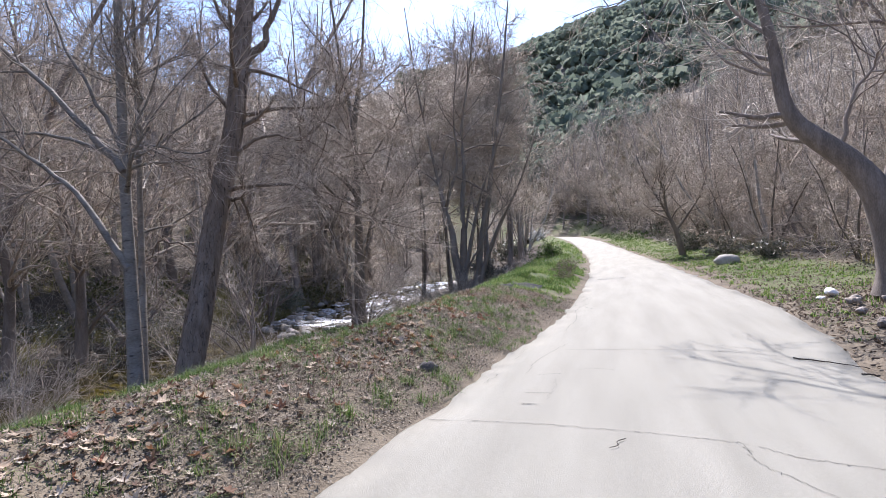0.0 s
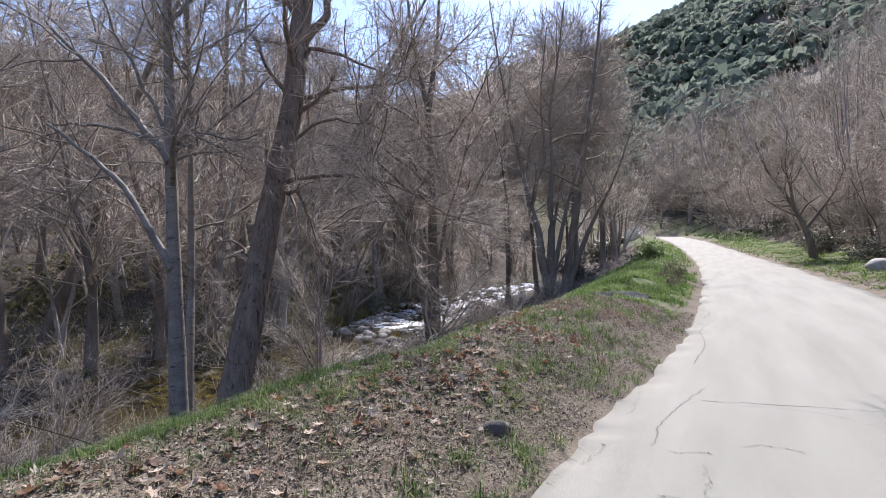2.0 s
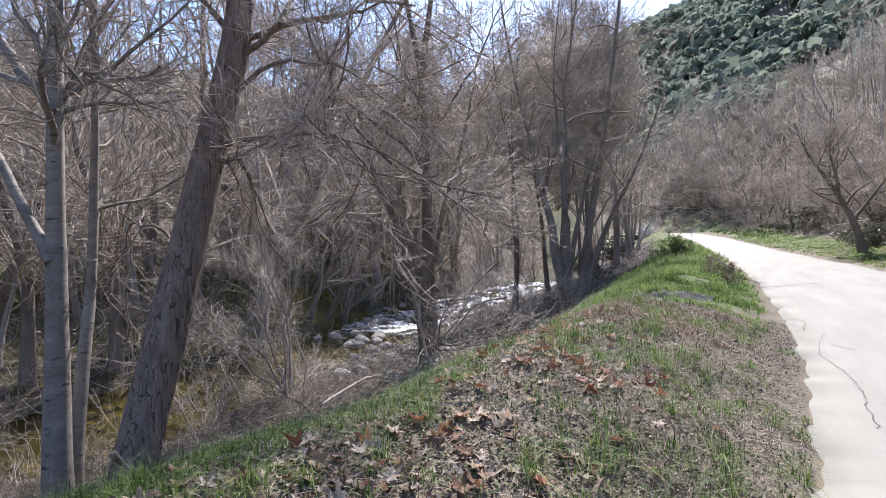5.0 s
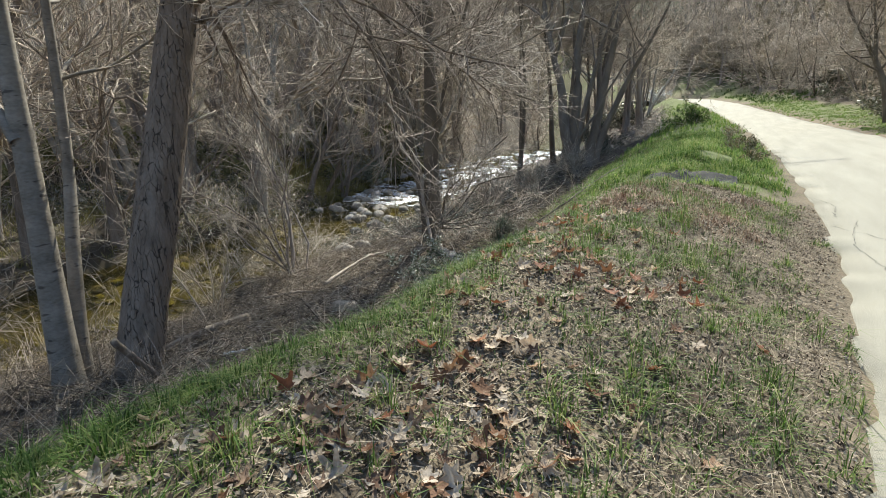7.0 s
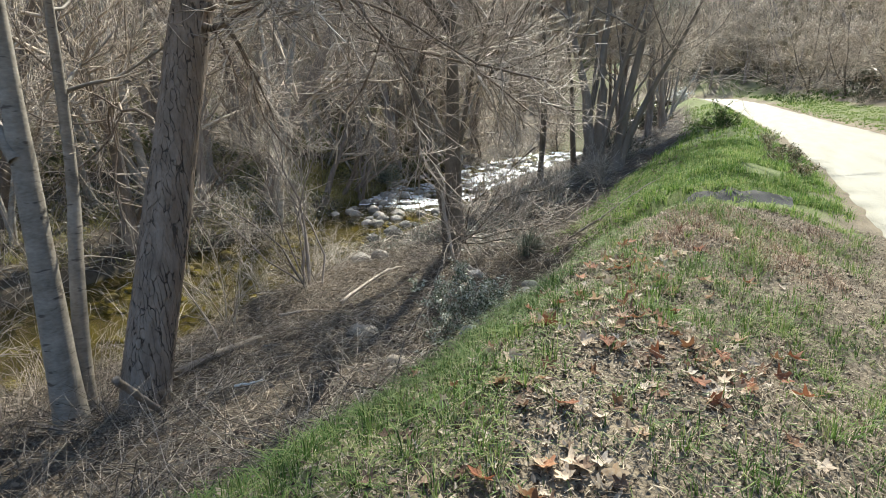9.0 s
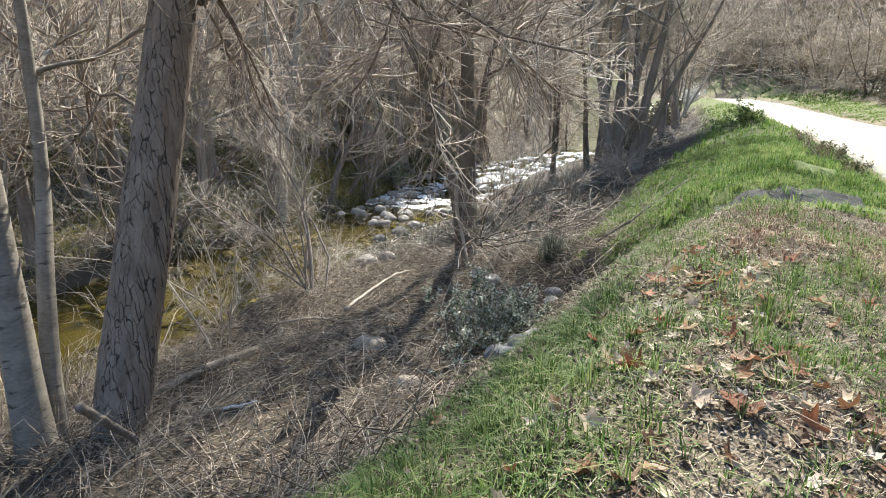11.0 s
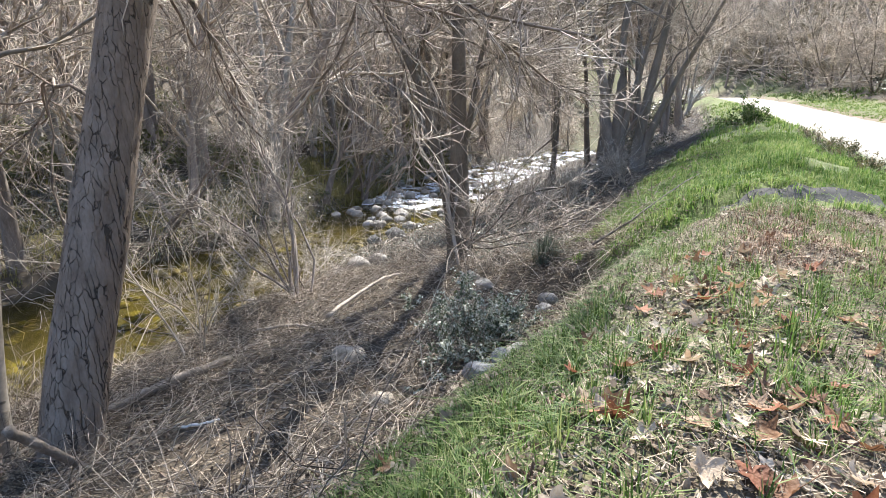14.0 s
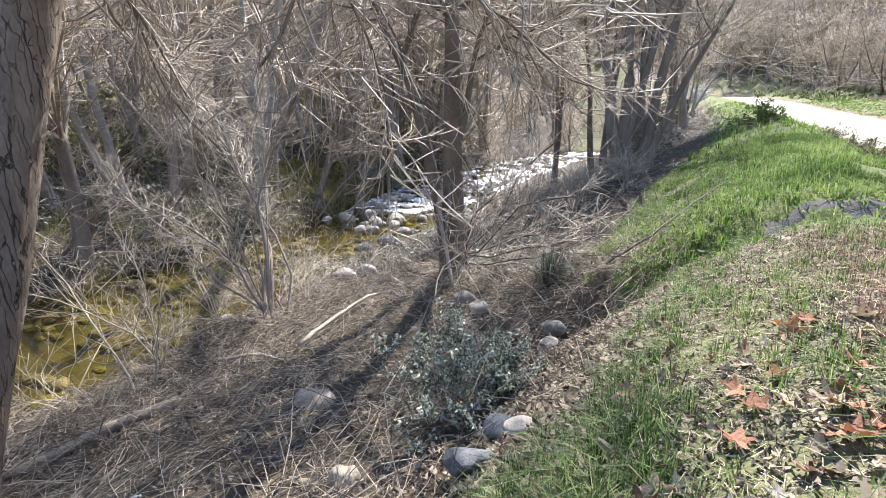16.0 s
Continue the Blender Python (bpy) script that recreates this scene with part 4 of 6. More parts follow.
for x, y, k, s in ((-23.5, 37, 11, 1.6), (-24.5, 42, 10, 1.7), (-24.8, 49, 11, 1.6), (-26, 33, 10, 1.6), (-27.5, 45, 10, 1.7)):
    spots.append((x, y, KINDS[k], s))
for x, y, k, s in ((-23.5, 50, 13, 0.8), (-20.5, 63, 12, 0.8), (-25, 57, 12, 0.9), (-15.5, 66, 13, 0.7), (-26.5, 46, 13, 0.8), (-22.5, 68, 13, 0.9), (-13.5, 61, 12, 0.6), (-24.5, 42, 12, 0.6), (-18.2, 70, 13, 0.8)):
    spots.append((x, y, KINDS[k], s))
wood(8, (-25, -19.5), (21, 46), 1.6, (0, 1, 3), 1.65)
wood(14, (-28, -19), (26, 52), 1.7, (0, 1, 2), 1.55)
wood(20, (-30, -18.5), (10, 46), 1.9, (0, 1, 3, 4), 1.4)
wood(20, (-34, -18.5), (10, 46), 1.7, (0, 3, 4, 5))
wood(30, (-60, -28), (2, 66), 2.6, (6, 7, 8, 9), 1.3)
wood(5, (-10.5, -6.0), (40, 80), 2.6, (0, 1, 2), 1.15)
wood(18, (-32, -8), (60, 100), 2.6, (6, 7, 8, 9))
wood(9, (-34, -19), (-4, 12), 3.0, (0, 3, 4), 1.3)
wood(30, (7.0, 20), (24, 60), 2.2, (0, 1, 2, 4, 5))
wood(34, (5.0, 30), (56, 105), 2.4, (6, 7, 8, 9))
wood(14, (5.6, 12), (28, 62), 1.5, (2, 4, 5), 0.85)
wood(12, (8.5, 18), (13, 36), 2.2, (2, 4, 5))
wood(34, (-14, 10), (92, 130), 2.2, (6, 7, 8, 9))
wood(4, (10, 30), (-10, 10), 4.0, (0, 2, 3))
used = set()
for x, y, kind, size in spots:
    m = pose(*on_ground(x, y), rz=float(rng.uniform(0, 360)))
    s = float(rng.uniform(0.8, 1.2)) * size
    tall = float(rng.uniform(0.95, 1.2))
    if glade(x, y):
        continue
    if kind in used:
        ob = copy_thing(kind, m)
    else:
        ob = kind
        ob.matrix_basis = m
        used.add(kind)
    ob.scale = (s, s, s * tall)

# thin pale poles on the far bank
rng = np.random.default_rng(6)
for i in range(26):
    y = float(rng.uniform(20, 44))
    x = float(np.interp(y, CREEK_Y, CREEK_X) - np.interp(y, WIDE_Y, WIDE_W) - rng.uniform(0.6, 7))
    creek_shrub("sapling", "thin straight pale sapling on the far creek bank", on_ground(x, y, -0.1), (rng.normal() * 0.05, rng.normal() * 0.05, 1.0), 1, 8.0, 300 + i, M_BARK_PALE, (26, 80), 0.07, "tree", "saplings on the far bank")

# dark leaning trunks on the far bank
for i, (x, y, lx) in enumerate([(-20.2, 15.5, 0.6), (-19.4, 16.8, 0.75), (-19.2, 17.6, 0.3), (-20.6, 27.0, 0.5), (-21.3, 29.0, 0.7), (-20.3, 28.4, 0.25), (-22.4, 31.2, 0.2)]):
    creek_shrub("leaning_tree", "dark thin trunk leaning on the far creek bank", on_ground(x, y, -0.2), (lx, 0.1, 1.0), 2, 5.5, 90 + i, M_BARK, (40, 200), 0.13, "tree", "leaning trunks")


# ---- ground cover ----
def road_surface(x, y):
    ex = edge_x(y)
    c = np.clip((x - ex) / road_w(y), 0, 1)
    return road_z(y) + 0.05 * (1 - (2 * c - 1) ** 2) - 0.01


def scatter(rng, n, xr, yr, weight):
    """About n places in the box, kept by chance with the weight at (x, y)."""
    x, y = rng.uniform(*xr, n), rng.uniform(*yr, n)
    keep = rng.uniform(size=n) < weight(x, y)
    return x[keep], y[keep]


def left_of_road(x, y):
    return edge_x(y) - x


def blades(rng, x, y, height, width, lean=0.5, out=None):
    """Bent grass blades, three triangles each."""
    n = len(x)
    base = np.stack([x, y, ground_z(x, y) - 0.01], -1)
    a = rng.uniform(0, 2 * np.pi, n)
    side = np.stack([np.cos(a), np.sin(a), np.zeros(n)], -1)
    b = a + rng.normal(size=n) * 0.5 + np.pi / 2
    if out is not None:
        b = out + rng.normal(size=n) * 0.4
        side = np.stack([-np.sin(b), np.cos(b), np.zeros(n)], -1)
    tilt = np.abs(rng.normal(size=n)) * lean
    fwd = np.stack([np.cos(b), np.sin(b), np.zeros(n)], -1) * tilt[:, None]
    h = (height * rng.uniform(0.5, 1.3, n))[:, None]
    w = (width * rng.uniform(0.6, 1.2, n))[:, None]
    up = np.array([0, 0, 1.0])
    mid = base + h * 0.55 * (up + fwd * 0.5)
    tip = base + h * (up * np.clip(1 - tilt * 0.45, 0.3, 1)[:, None] + fwd * 1.3)
    V = np.stack([base - side * w, base + side * w, mid - side * w * 0.8, mid + side * w * 0.8, tip], 1).reshape(-1, 3)
    i = (np.arange(n) * 5)[:, None]
    return V, np.concatenate([i + [0, 1, 3], i + [0, 3, 2], i + [2, 3, 4]])


def turf(name, label, n, xr, yr, weight, height, width, seed, material, lean=0.5, tuft=0):
    """Blades spread singly, or in tufts of that many that fan out from one foot."""
    rng = np.random.default_rng(seed)
    x, y = scatter(rng, n // max(1, tuft), xr, yr, weight)
    tall = height * (0.6 + 0.8 * vnoise(x, y, 0.5, seed))
    if tuft:
        a = rng.uniform(0, 2 * np.pi, (len(x), tuft))
        r = np.abs(rng.normal(size=(len(x), tuft))) * 0.06 * (height / 0.1)
        tall = np.repeat(tall * rng.uniform(0.45, 1.6, len(x)), tuft)
        x, y = (x[:, None] + r * np.cos(a)).ravel(), (y[:, None] + r * np.sin(a)).ravel()
        V, F = blades(rng, x, y, tall, width, lean, a.ravel())
    else:
        V, F = blades(rng, x, y, tall, width, lean)
    return tagged(part(name, mesh_of(name, V, [F], material, smooth=False)), label, "grass", kind="stuff")


def shoulder(x, y):
    """The dense band along the crest of the bank."""
    u = left_of_road(x, y)
    band = smooth01((u - np.interp(y, [7, 8.6, 9.3, 10.5], [1.85, 2.0, 2.25, 2.5]) + 0.5 * (vnoise(x, y, 1.1, 31) - 0.5)) / 0.35) * (1 - smooth01((u - np.interp(y, [8, 9.5, 12], [2.95, 2.7, 2.75]) + 0.9 * (vnoise(x, y, 0.8, 32) - 0.5)) / 0.6))
    return band * (0.45 + 0.55 * smooth01((vnoise(x, y, 0.55, 43) - 0.3) / 0.2)) * (0.35 + 0.65 * vnoise(x, y, 0.22, 35))


def verge_tufts(x, y):
    """Separate bright tufts between the leaves, with thin grass along the road."""
    u = left_of_road(x, y)
    patch = smooth01((vnoise(x, y, 0.75, 33) - 0.46) / 0.12) * smooth01((u - 0.25) / 0.3) * (u < 2.7)
    lush = np.exp(-((x + 1.75) / 0.3) ** 2 - ((y - 7.3) / 0.55) ** 2) + np.exp(-((x + 1.5) / 0.22) ** 2 - ((y - 5.9) / 0.3) ** 2) + np.exp(-((x + 2.25) / 0.28) ** 2 - ((y - 9.1) / 0.5) ** 2) + np.exp(-((x + 2.3) / 0.4) ** 2 - ((y - 3.4) / 0.3) ** 2)
    edge = smooth01((vnoise(x, y, 0.6, 34) - 0.5) / 0.1) * (u > 0.0) * (u < 0.5) * 0.6
    return np.clip(np.maximum(np.maximum(patch * np.interp(y, [7, 9], [0.8, 0.6]), edge), lush), 0, 1) * (0.35 + 0.65 * vnoise(x, y, 0.22, 35))


def green_bank(x, y):
    u = left_of_road(x, y)
    low = np.interp(y, [13, 16, 22, 30], [3.1, 4.2, 4.4, 3.6])
    return smooth01((u - 0.1) / 0.3) * (1 - smooth01((u - low + 0.8 * (vnoise(x, y, 0.7, 36) - 0.5)) / 0.5)) * (0.55 + 0.45 * vnoise(x, y, 0.35, 37)) * (vnoise(x, y, 0.9, 38) > 0.24) * (1 - (u < 2.7) * np.exp(-((y - 13.75) / 0.45) ** 4))


turf("grass", "short green grass along the shoulder of the bank", 300000, (-5.2, -1.6), (3.2, 12.9), shoulder, 0.08, 0.0027, 51, M_GRASS_SHADED, 0.9, 30)
turf("grass", "bright green grass tufts among dead leaves on the verge", 150000, (-4.0, -0.3), (0.5, 12.9), verge_tufts, 0.085, 0.0026, 50, M_TUFT, 0.95, 36)
turf("grass", "short green grass along the shoulder of the bank", 70000, (-5.2, -1.0), (-1.0, 3.2), shoulder, 0.08, 0.0035, 52, M_GRASS_SHADED, 0.85, 20)
turf("grass", "lush green grass on the sunny bank", 170000, (-6.2, -0.6), (13.0, 24.0), green_bank, 0.10, 0.005, 53, M_LUSH, 0.85, 12)
turf("grass", "lush green grass on the sunny bank", 18000, (-7.6, -0.8), (24.0, 60.0), green_bank, 0.16, 0.012, 54, M_LUSH, 0.7, 8)
turf("grass", "thin green grass on the road verge", 150000, (-2.6, 9.0), (8.0, 64.0), lambda x, y: smooth01((x - edge_x(y) - road_w(y)) / 0.4) * (1 - smooth01((x - edge_x(y) - 6.6) / 1.2)) * (0.4 + 0.6 * smooth01((vnoise(x, y, 1.6, 39) + 0.5 * vnoise(x, y, 0.5, 42) - 0.4) / 0.3)) * np.interp(y, [9, 13], [0.15, 1]), 0.08, 0.010, 55, M_LUSH, 0.9, 8)
turf("grass", "thin green grass on the road verge", 16000, (-6, 8.0), (60, 100), lambda x, y: smooth01((x - edge_x(y) - 4.3) / 0.8) * (1 - smooth01((x - edge_x(y) - 9) / 1.4)), 0.22, 0.03, 58, M_GRASS_SHADED, 0.7, 6)
M_DRYGRASS = mat("yellow green grass", [(0.14, 0.14, 0.045), (0.23, 0.215, 0.075), (0.33, 0.29, 0.13)], 0.6, 0.6, 0, 20, island=0.5, translucent=0.4)
turf("grass", "pale green grass in a glade on the far bank", 26000, (-25.5, -18.3), (24, 38), lambda x, y: glade(x, y) * (x < np.interp(y, CREEK_Y, CREEK_X) - np.interp(y, WIDE_Y, WIDE_W) - 0.2), 0.26, 0.012, 66, M_DRYGRASS, 0.6, 10)
turf("grass", "yellow green grass on the far creek bank", 70000, (-29, -18.3), (12, 46), lambda x, y: (vnoise(x, y, 2.2, 40) > 0.34) * 0.95 * (x < np.interp(y, CREEK_Y, CREEK_X) - np.interp(y, WIDE_Y, WIDE_W) - 0.3), 0.2, 0.011, 56, M_DRYGRASS, 0.7, 10)
turf("dry_grass", "dry straw among the grass of the bank", 60000, (-5.0, -0.5), (3.0, 13.0), lambda x, y: (left_of_road(x, y) > 0.15) * (left_of_road(x, y) < 3.4) * (0.25 + 0.75 * (vnoise(x, y, 0.8, 41) > 0.5)), 0.06, 0.0018, 57, M_CHAFF, 1.6)


turf("grass", "thin green grass among dead leaves on the verge", 36000, (-4.8, -0.4), (1.0, 13.0), lambda x, y: smooth01((left_of_road(x, y) - 0.15) / 0.3) * (1 - smooth01((left_of_road(x, y) - 3.2) / 0.5)) * np.interp(y, [8, 9.6], [1, 0.25]), 0.06, 0.0028, 59, M_GRASS_SHADED, 0.9, 10)
turf("dry_grass", "yellow dry grass on the slope beside the road", 24000, (6, 34), (18, 100), lambda x, y: smooth01((x - edge_x(y) - 6.6) / 1.5) * (0.3 + 0.7 * vnoise(x, y, 1.8, 44)), 0.4, 0.014, 60, M_DRYGRASS, 0.7, 8)


# a tussock of grey green sedge at the foot of the green bank
rng = np.random.default_rng(98)
a = rng.uniform(0, 2 * np.pi, 420)
r = np.abs(rng.normal(size=420)) * 0.10
V, F = blades(rng, -5.5 + r * np.cos(a), 15.1 + r * np.sin(a), np.full(420, 0.5), 0.005, 0.55, a)
M_SEDGE = mat("grey green sedge", [(0.07, 0.085, 0.06), (0.14, 0.16, 0.12), (0.24, 0.26, 0.20)], 2, 0.6, 0, 20, island=0.6, translucent=0.3)
tagged(part("sedge", mesh_of("sedge", V, [F], M_SEDGE, smooth=False)), "tussock of grey green sedge at the foot of the bank", "grass")


# litter
def flakes(rng, x, y, size, lift=0.012):
    """Small curled leaves: two triangles folded along the middle."""
    n = len(x)
    c = np.stack([x, y, ground_z(x, y) + lift * rng.uniform(0.2, 1.6, n)], -1)
    a = unit(rng.normal(size=(n, 3)) * np.array([1, 1, 0.45]))
    b = unit(np.cross(a, unit(rng.normal(size=(n, 3)) * np.array([0.35, 0.35, 0]) + np.array([0, 0, 1]))))
    s = (size * rng.uniform(0.5, 1.4, n))[:, None]
    nrm = np.cross(a, b)
    k = rng.uniform(0.15, 0.7, n)[:, None]
    side = 0.46 * rng.uniform(0.7, 1.3, n)[:, None]
    bend = rng.normal(size=n)[:, None] * 0.35
    V = np.stack([c - a * s, c - a * s * 0.35 + b * s * side + nrm * s * side * k, c + a * s * 0.45 + b * s * side * 0.8 + nrm * s * (side * k + bend * 0.3),
                  c + a * s + nrm * s * bend, c + a * s * 0.45 - b * s * side * 0.8 + nrm * s * (side * k + bend * 0.3), c - a * s * 0.35 - b * s * side + nrm * s * side * k], 1).reshape(-1, 3)
    i = (np.arange(n) * 6)[:, None]
    return V, np.concatenate([i + [0, 1, 2, 3], i + [0, 3, 4, 5]])


def straw(name, label, n, xr, yr, weight, length, width, seed, material):
    """Bits of dry straw that lie about, two triangles each."""
    rng = np.random.default_rng(seed)
    x, y = scatter(rng, n, xr, yr, weight)
    n = len(x)
    c = np.stack([x, y, ground_z(x, y) + rng.uniform(0.004, 0.03, n)], -1)
    a = unit(rng.normal(size=(n, 3)) * np.array([1, 1, 0.25])) * (length * rng.uniform(0.4, 1.4, n))[:, None]
    b = unit(np.cross(a, rng.normal(size=(n, 3)) * 0.4 + np.array([0, 0, 1.0]))) * width
    V = np.stack([c - a - b, c + a - b, c + a + b, c - a + b], 1).reshape(-1, 3)
    i = (np.arange(n) * 4)[:, None]
    return tagged(part(name, mesh_of(name, V, [i + np.array([0, 1, 2, 3])], material, smooth=False)), label, "straw", kind="stuff")


def litter(name, label, n, xr, yr, weight, size, seed, material, lift=0.012, category="leaves"):
    rng = np.random.default_rng(seed)
    x, y = scatter(rng, n, xr, yr, weight)
    V, F = flakes(rng, x, y, size, lift)
    return tagged(part(name, mesh_of(name, V, [F], material, smooth=False)), label, category, kind="stuff")


litter("leaf_litter", "small brown dead leaves on the verge", 66000, (-4.6, -0.4), (0.8, 13.5), lambda x, y: smooth01((left_of_road(x, y) - 0.02) / 0.3) * (0.3 + 0.7 * vnoise(x, y, 0.6, 61)), 0.014, 71, M_LITTER)
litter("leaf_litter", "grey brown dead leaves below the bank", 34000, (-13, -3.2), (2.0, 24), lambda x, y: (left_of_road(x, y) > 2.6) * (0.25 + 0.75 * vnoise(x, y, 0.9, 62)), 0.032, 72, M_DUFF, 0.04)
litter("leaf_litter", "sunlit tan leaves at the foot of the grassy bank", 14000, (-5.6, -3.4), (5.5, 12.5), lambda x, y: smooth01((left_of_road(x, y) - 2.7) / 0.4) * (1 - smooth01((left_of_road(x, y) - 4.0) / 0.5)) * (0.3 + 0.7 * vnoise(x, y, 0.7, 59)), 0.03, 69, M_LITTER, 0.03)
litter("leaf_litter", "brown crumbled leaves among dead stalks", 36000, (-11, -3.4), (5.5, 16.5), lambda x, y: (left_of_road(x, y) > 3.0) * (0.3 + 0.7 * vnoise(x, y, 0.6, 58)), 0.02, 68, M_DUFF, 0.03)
litter("leaf_litter", "brown leaf litter and chips under a leaning tree", 15000, (3.4, 8.5), (6, 15), lambda x, y: (x > edge_x(y) + 4.0) * (0.5 + 0.5 * vnoise(x, y, 0.9, 79)), 0.03, 77, M_DUFF, 0.02)
litter("leaf_litter", "dead leaves on the far creek bank", 11000, (-32, -18), (8, 46), lambda x, y: 0.3 + 0.7 * vnoise(x, y, 2.0, 63), 0.06, 73, M_LITTER, 0.05)
litter("leaf_litter", "dead leaves along the road verge", 46000, (3.0, 11), (4, 44), lambda x, y: (x > edge_x(y) + 3.9) * np.interp(y, [14, 40], [1, 0.3]) * (0.35 + 0.65 * vnoise(x, y, 0.9, 64)), 0.033, 74, M_DUFF, 0.02)
litter("bramble", "glossy grey green bramble leaves beside the pool", 16000, (-25, -17.0), (9, 25), lambda x, y: smooth01((vnoise(x, y, 2.0, 65) - 0.3) / 0.3) * (x < np.interp(y, CREEK_Y, CREEK_X) - np.interp(y, WIDE_Y, WIDE_W) - 0.1), 0.055, 75, M_BRAMBLE, 0.45, "bramble")
litter("bramble", "glossy grey green bramble leaves on the creek bank", 15000, (-13.2, -6.4), (15.5, 34), lambda x, y: smooth01((vnoise(x, y, 1.6, 66) - 0.3) / 0.3), 0.036, 76, M_BRAMBLE, 0.22, "bramble")


litter("leaf_litter", "brown leaf crumbs and bark chips on the verge", 150000, (-4.2, -0.3), (0.5, 13.5), lambda x, y: smooth01((left_of_road(x, y) + 0.06) / 0.12) * (1 - smooth01((left_of_road(x, y) - 2.6) / 0.6)) * (0.25 + 0.75 * smooth01((vnoise(x, y, 0.45, 60) - 0.3) / 0.3)), 0.0095, 79, M_CRUMBS, 0.008)
litter("gravel", "grey gravel crumbs along the broken road edge", 16000, (-2.2, 0.2), (0.5, 14), lambda x, y: np.exp(-((left_of_road(x, y) + 0.02) / 0.14) ** 2), 0.007, 80, M_ROAD, 0.012, "gravel")
turf("dry_grass", "rusty dry stalks beside the drain", 9000, (-3.0, -0.9), (10.4, 12.7), lambda x, y: smooth01((left_of_road(x, y) - 0.5) / 0.3) * (1 - smooth01((left_of_road(x, y) - 2.0) / 0.4)) * smooth01((vnoise(x, y, 0.6, 47) - 0.35) / 0.2), 0.07, 0.0022, 61, M_RUSTY, 0.8, 8)


straw("straw", "bits of pale dry straw on the verge", 60000, (-4.4, -0.4), (3.0, 13.2), lambda x, y: smooth01((left_of_road(x, y) - 0.05) / 0.3) * (1 - smooth01((left_of_road(x, y) - 3.2) / 0.5)) * (0.3 + 0.7 * vnoise(x, y, 0.5, 70)), 0.022, 0.0014, 78, M_CHAFF)


# dead stalks lying and standing in tangles
def stalks(name, label, n, xr, yr, weight, length, radius, seed, material, rise=0.35, category="stalks", bends=2, curl=0.25):
    rng = np.random.default_rng(seed)
    x, y = scatter(rng, n, xr, yr, weight)
    n = len(x)
    base = np.stack([x, y, ground_z(x, y) + rng.uniform(0, 0.06, n)], -1)
    d = unit(rng.normal(size=(n, 3)) * np.array([1, 1, 0.0]) + np.array([0.1, 0, 0]) + np.abs(rng.normal(size=n))[:, None] * np.array([0, 0, rise]))
    L = (rng.uniform(length[0], length[1], n))[:, None]
    P = [base]
    for s in range(bends):
        d = unit(d + rng.normal(size=(n, 3)) * curl - np.array([0, 0, 0.3 * s / bends]))
        q = P[-1] + d * L / bends
        q[:, 2] = np.maximum(q[:, 2], ground_z(q[:, 0], q[:, 1]) + 0.01)
        P.append(q)
    R = (rng.uniform(radius[0], radius[1], n))[:, None] * np.linspace(1, 0.35, bends + 1)
    V, F = tubes(np.stack(P, 1), R, 3, True)
    return tagged(part(name, mesh_of(name, V, F, material)), label, category, kind="stuff")


def below(x, y):
    """Thickness of the dead growth below the bank; it opens round the bush, the boulder and the slab."""
    w = smooth01((left_of_road(x, y) - 3.0) / 0.7) * (0.3 + 0.7 * vnoise(x, y, 1.1, 67))
    for a, b, r in ((-5.0, 11.5, 1.0), (-4.3, 10.4, 0.6), (-5.0, 13.5, 0.8)):
        w = w * (1 - 0.9 * np.exp(-((x - a) ** 2 + (y - b) ** 2) / r ** 2))
    return w * np.interp(x, [-12.5, -10.5], [0.25, 1.0])


stalks("dead_stalks", "tangle of pale dead stalks below the bank", 15000, (-11.4, -3.2), (8.2, 16.5), below, (0.2, 1.1), (0.002, 0.0058), 81, M_STRAW, 0.13, "stalks", 3, 0.42)
stalks("dead_stalks", "tangle of shade-toned dead stems at the foot of the bank", 8000, (-11.2, -3.4), (4.5, 9.0), below, (0.3, 1.3), (0.002, 0.0058), 86, M_STEM, 0.4, "stalks", 3, 0.4)
stalks("dead_stalks", "thicket of pale dead reeds beside the pool", 4200, (-12.4, -8.8), (3.5, 9.6), lambda x, y: 0.35 + 0.65 * vnoise(x, y, 1.0, 57), (0.5, 1.6), (0.003, 0.007), 88, M_STRAW, 0.9, "stalks", 3, 0.4)
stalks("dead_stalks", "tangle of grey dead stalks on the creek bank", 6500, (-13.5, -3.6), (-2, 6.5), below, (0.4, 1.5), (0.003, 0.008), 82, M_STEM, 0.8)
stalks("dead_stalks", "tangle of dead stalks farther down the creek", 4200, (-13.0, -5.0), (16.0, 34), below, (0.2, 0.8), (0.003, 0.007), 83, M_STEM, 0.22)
stalks("dead_stalks", "grey undergrowth along the creek below the road", 5000, (-17, -4.6), (36, 66), below, (0.4, 1.3), (0.006, 0.012), 87, M_TWIG, 0.6, "undergrowth")
stalks("dead_stalks", "grey undergrowth on the far creek bank", 20000, (-34, -15), (6, 72), lambda x, y: (x < np.interp(y, CREEK_Y, CREEK_X) - np.interp(y, WIDE_Y, WIDE_W) + 0.4) * np.where(glade(x, y), 0.12, 1.0) * (0.3 + 0.7 * vnoise(x, y, 2.4, 68)), (0.6, 2.6), (0.004, 0.011), 84, M_TWIG_PALE, 0.9, "undergrowth", 3, 0.35)
stalks("dead_stalks", "reddish undergrowth beside the road", 10000, (6.4, 24), (12, 90), lambda x, y: smooth01((x - edge_x(y) - 7.2) / 1.5) * (0.3 + 0.7 * vnoise(x, y, 2.4, 69)), (0.8, 3.2), (0.009, 0.018), 85, M_TWIG_RED, 1.2, "undergrowth")


